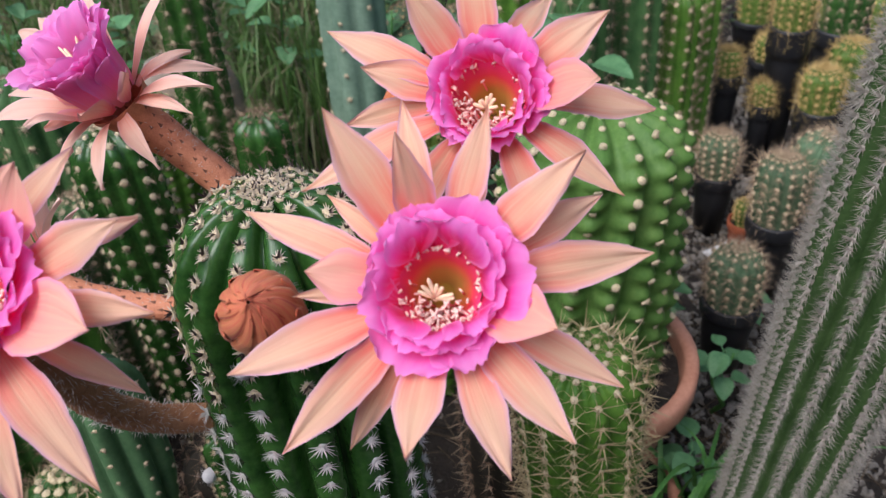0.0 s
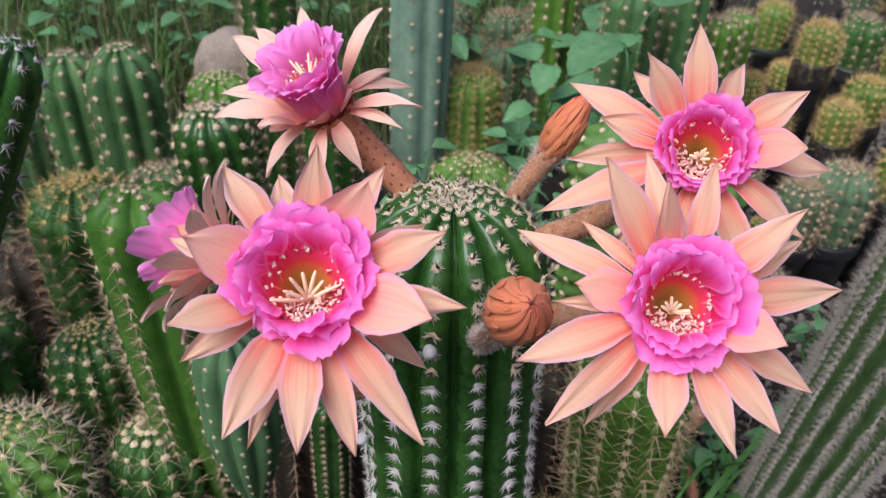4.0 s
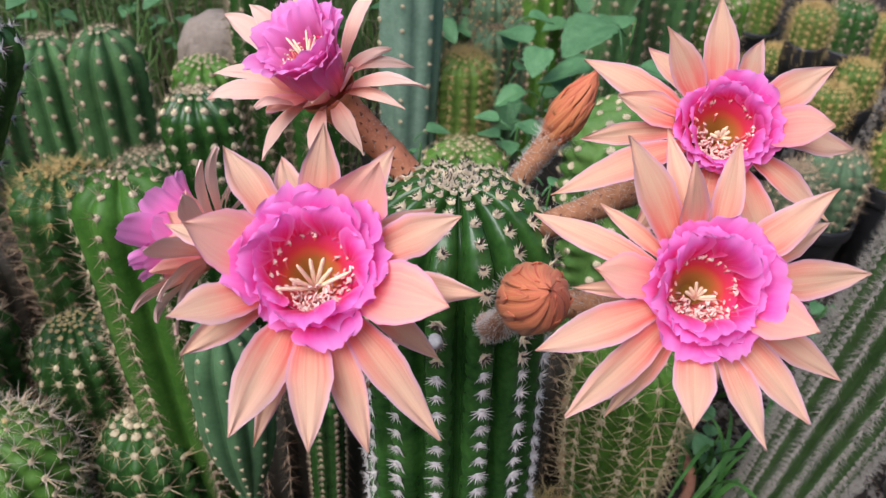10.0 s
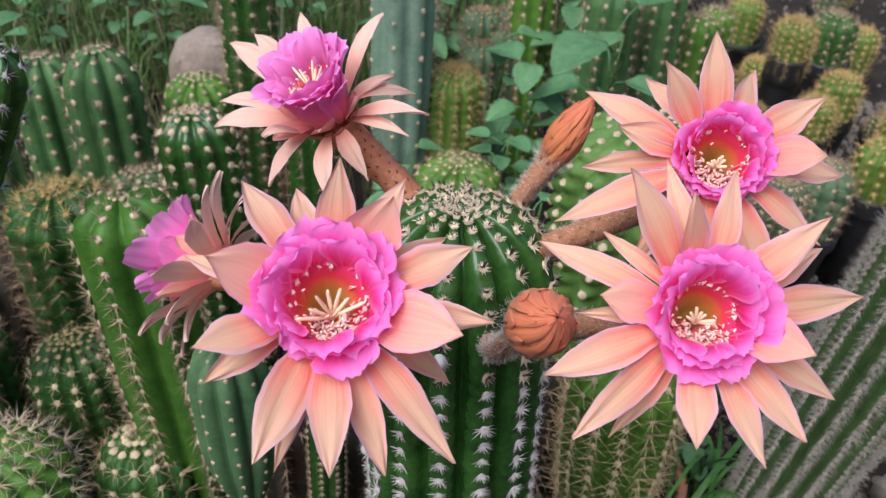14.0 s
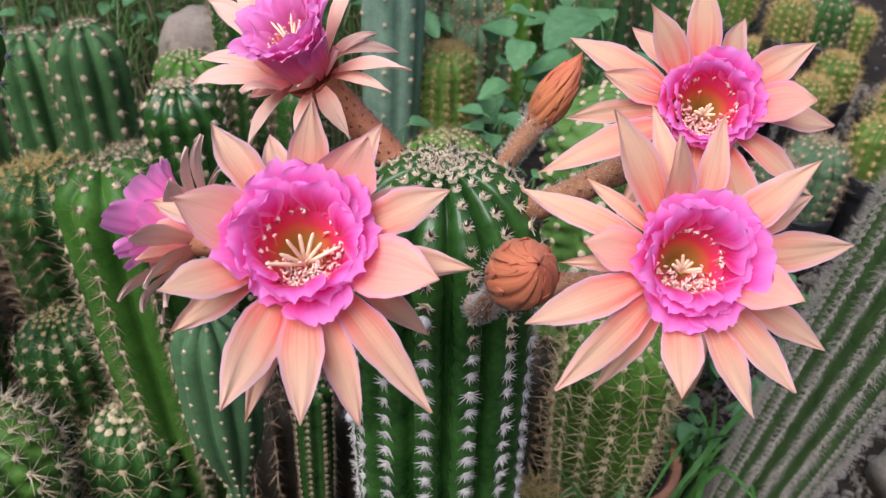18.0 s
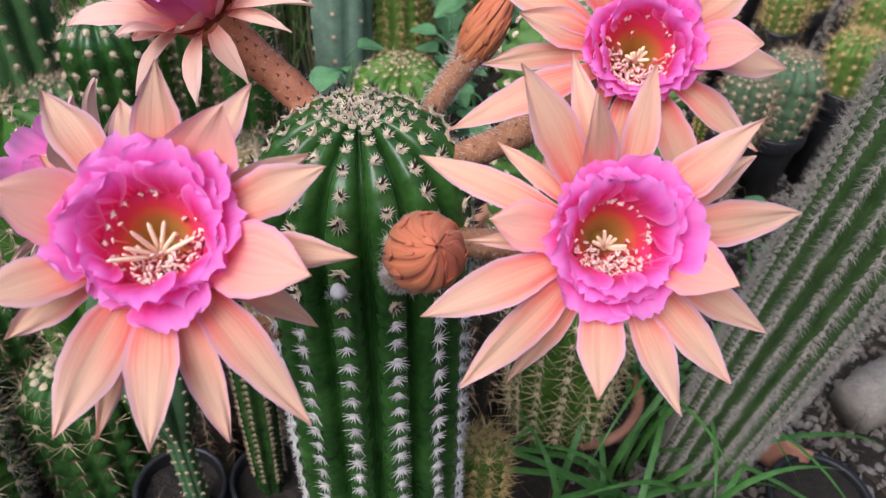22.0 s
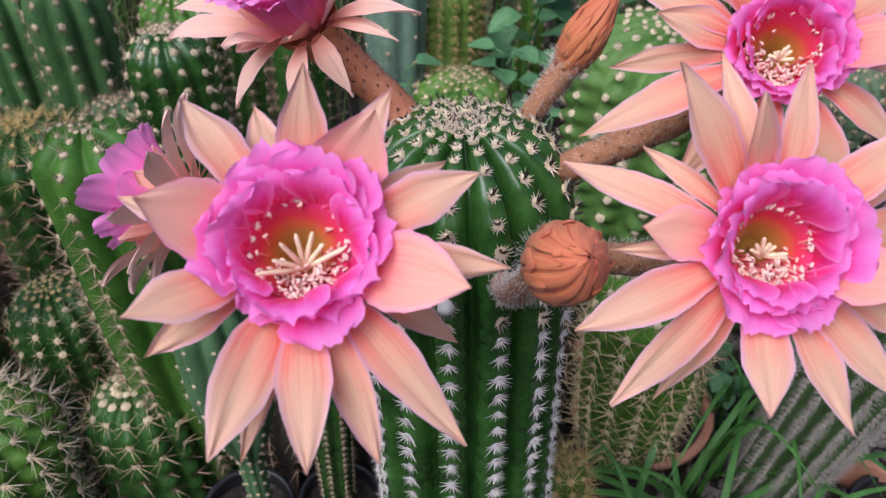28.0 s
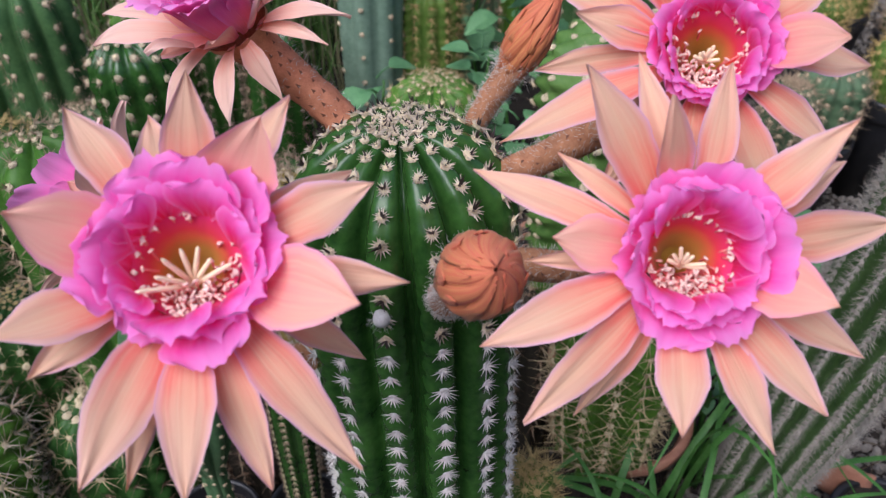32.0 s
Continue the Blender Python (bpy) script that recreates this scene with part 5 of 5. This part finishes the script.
far = random.Random(9)
for name, mat, label, count, box, tall in (("meadow_grass", GRASS_DEEP, "dense green meadow grass behind the cacti", 1900, (-1.6, -0.25, 1.28, 2.6), 0.34),
                                           ("dry_grass", GRASS_DRY, "pale dry grass mixed among green blades", 1500, (-1.6, -0.2, 1.25, 2.6), 0.32),
                                           ("meadow_grass", GRASS_DEEP, "green grass and weeds at the back", 900, (-0.2, 0.5, 1.55, 2.6), 0.30)):
    b = Build()
    for _ in range(count):
        x, y = far.uniform(box[0] - 1.2, box[1]), far.uniform(box[2], box[3] + 1.0)
        x, y = (x, y) if x > box[0] and y < box[3] and noise.noise(Vector((x * 4, y * 4, 0.5))) > -0.35 else (far.uniform(box[0] - 0.6 * far.random(), box[1]), box[2] + (box[3] - box[2]) * far.random() ** 1.4)
        w = far.uniform(0, 6.28)
        d = Vector((math.cos(w), math.sin(w), 0))
        q = Vector((-d.y, d.x, 0)) * far.uniform(0.0016, 0.0034)
        L = tall * far.uniform(0.5, 1.2)
        f = far.uniform(0.1, 0.7)
        p = [Vector((x, y, 0)), Vector((x, y, L * 0.45)) + d * L * 0.08, Vector((x, y, L * 0.8)) + d * L * f * 0.45, Vector((x, y, L * (1.05 - 0.35 * f))) + d * L * f]
        b.add([p[0] - q, p[0] + q, p[1] - q * 0.9, p[1] + q * 0.9, p[2] - q * 0.6, p[2] + q * 0.6, p[3]], [(0, 1, 3, 2), (2, 3, 5, 4), (4, 5, 6)])
    tagged(new(name, b.mesh(name, [mat])), label, "grass", kind="stuff")
for i, (x, y) in enumerate(((-0.62, 1.50), (-0.74, 1.62), (-0.50, 1.66), (-0.86, 1.48), (-0.36, 1.60), (-0.95, 1.70), (-0.66, 1.80))):
    weed("weed", x, y, 0.36 + 0.03 * (i % 3), 11, 80 + i, "fresh broad-leaved weed in the meadow grass", 0.05)
b = Build()
for k in range(1900):
    x, y = (far.uniform(-1.1, 0.35), far.uniform(0.25, 1.3)) if k < 1100 else (far.uniform(0.15, 0.9), far.uniform(0.3, 1.4))
    w, e = far.uniform(0, 6.28), far.uniform(-0.1, 0.9)
    spine(b, Vector((x, y, 0.005)), Vector((math.cos(w), math.sin(w), e)), far.uniform(0.03, 0.12), far.uniform(0.0006, 0.0016), 0)
tagged(new("dry_litter", b.mesh("dry_litter", [STRAW], False)), "dry straw and dead spines littering the soil", "litter", kind="stuff")
for i in range(7):
    weed("weed", far.uniform(-0.25, 0.30), far.uniform(1.25, 1.75), far.uniform(0.30, 0.44), 9, 40 + i, "leafy green weed at the back", 0.055)
for i, (x, y) in enumerate(((0.26, 0.66), (0.33, 0.80), (0.30, 0.56), (0.40, 0.95), (0.27, 0.95), (0.46, 0.86), (0.37, 0.70))):
    weed("weed", x, y, 0.10 + 0.03 * (i % 3), 8, 60 + i, "low green weed on gravel between the pots", 0.032)
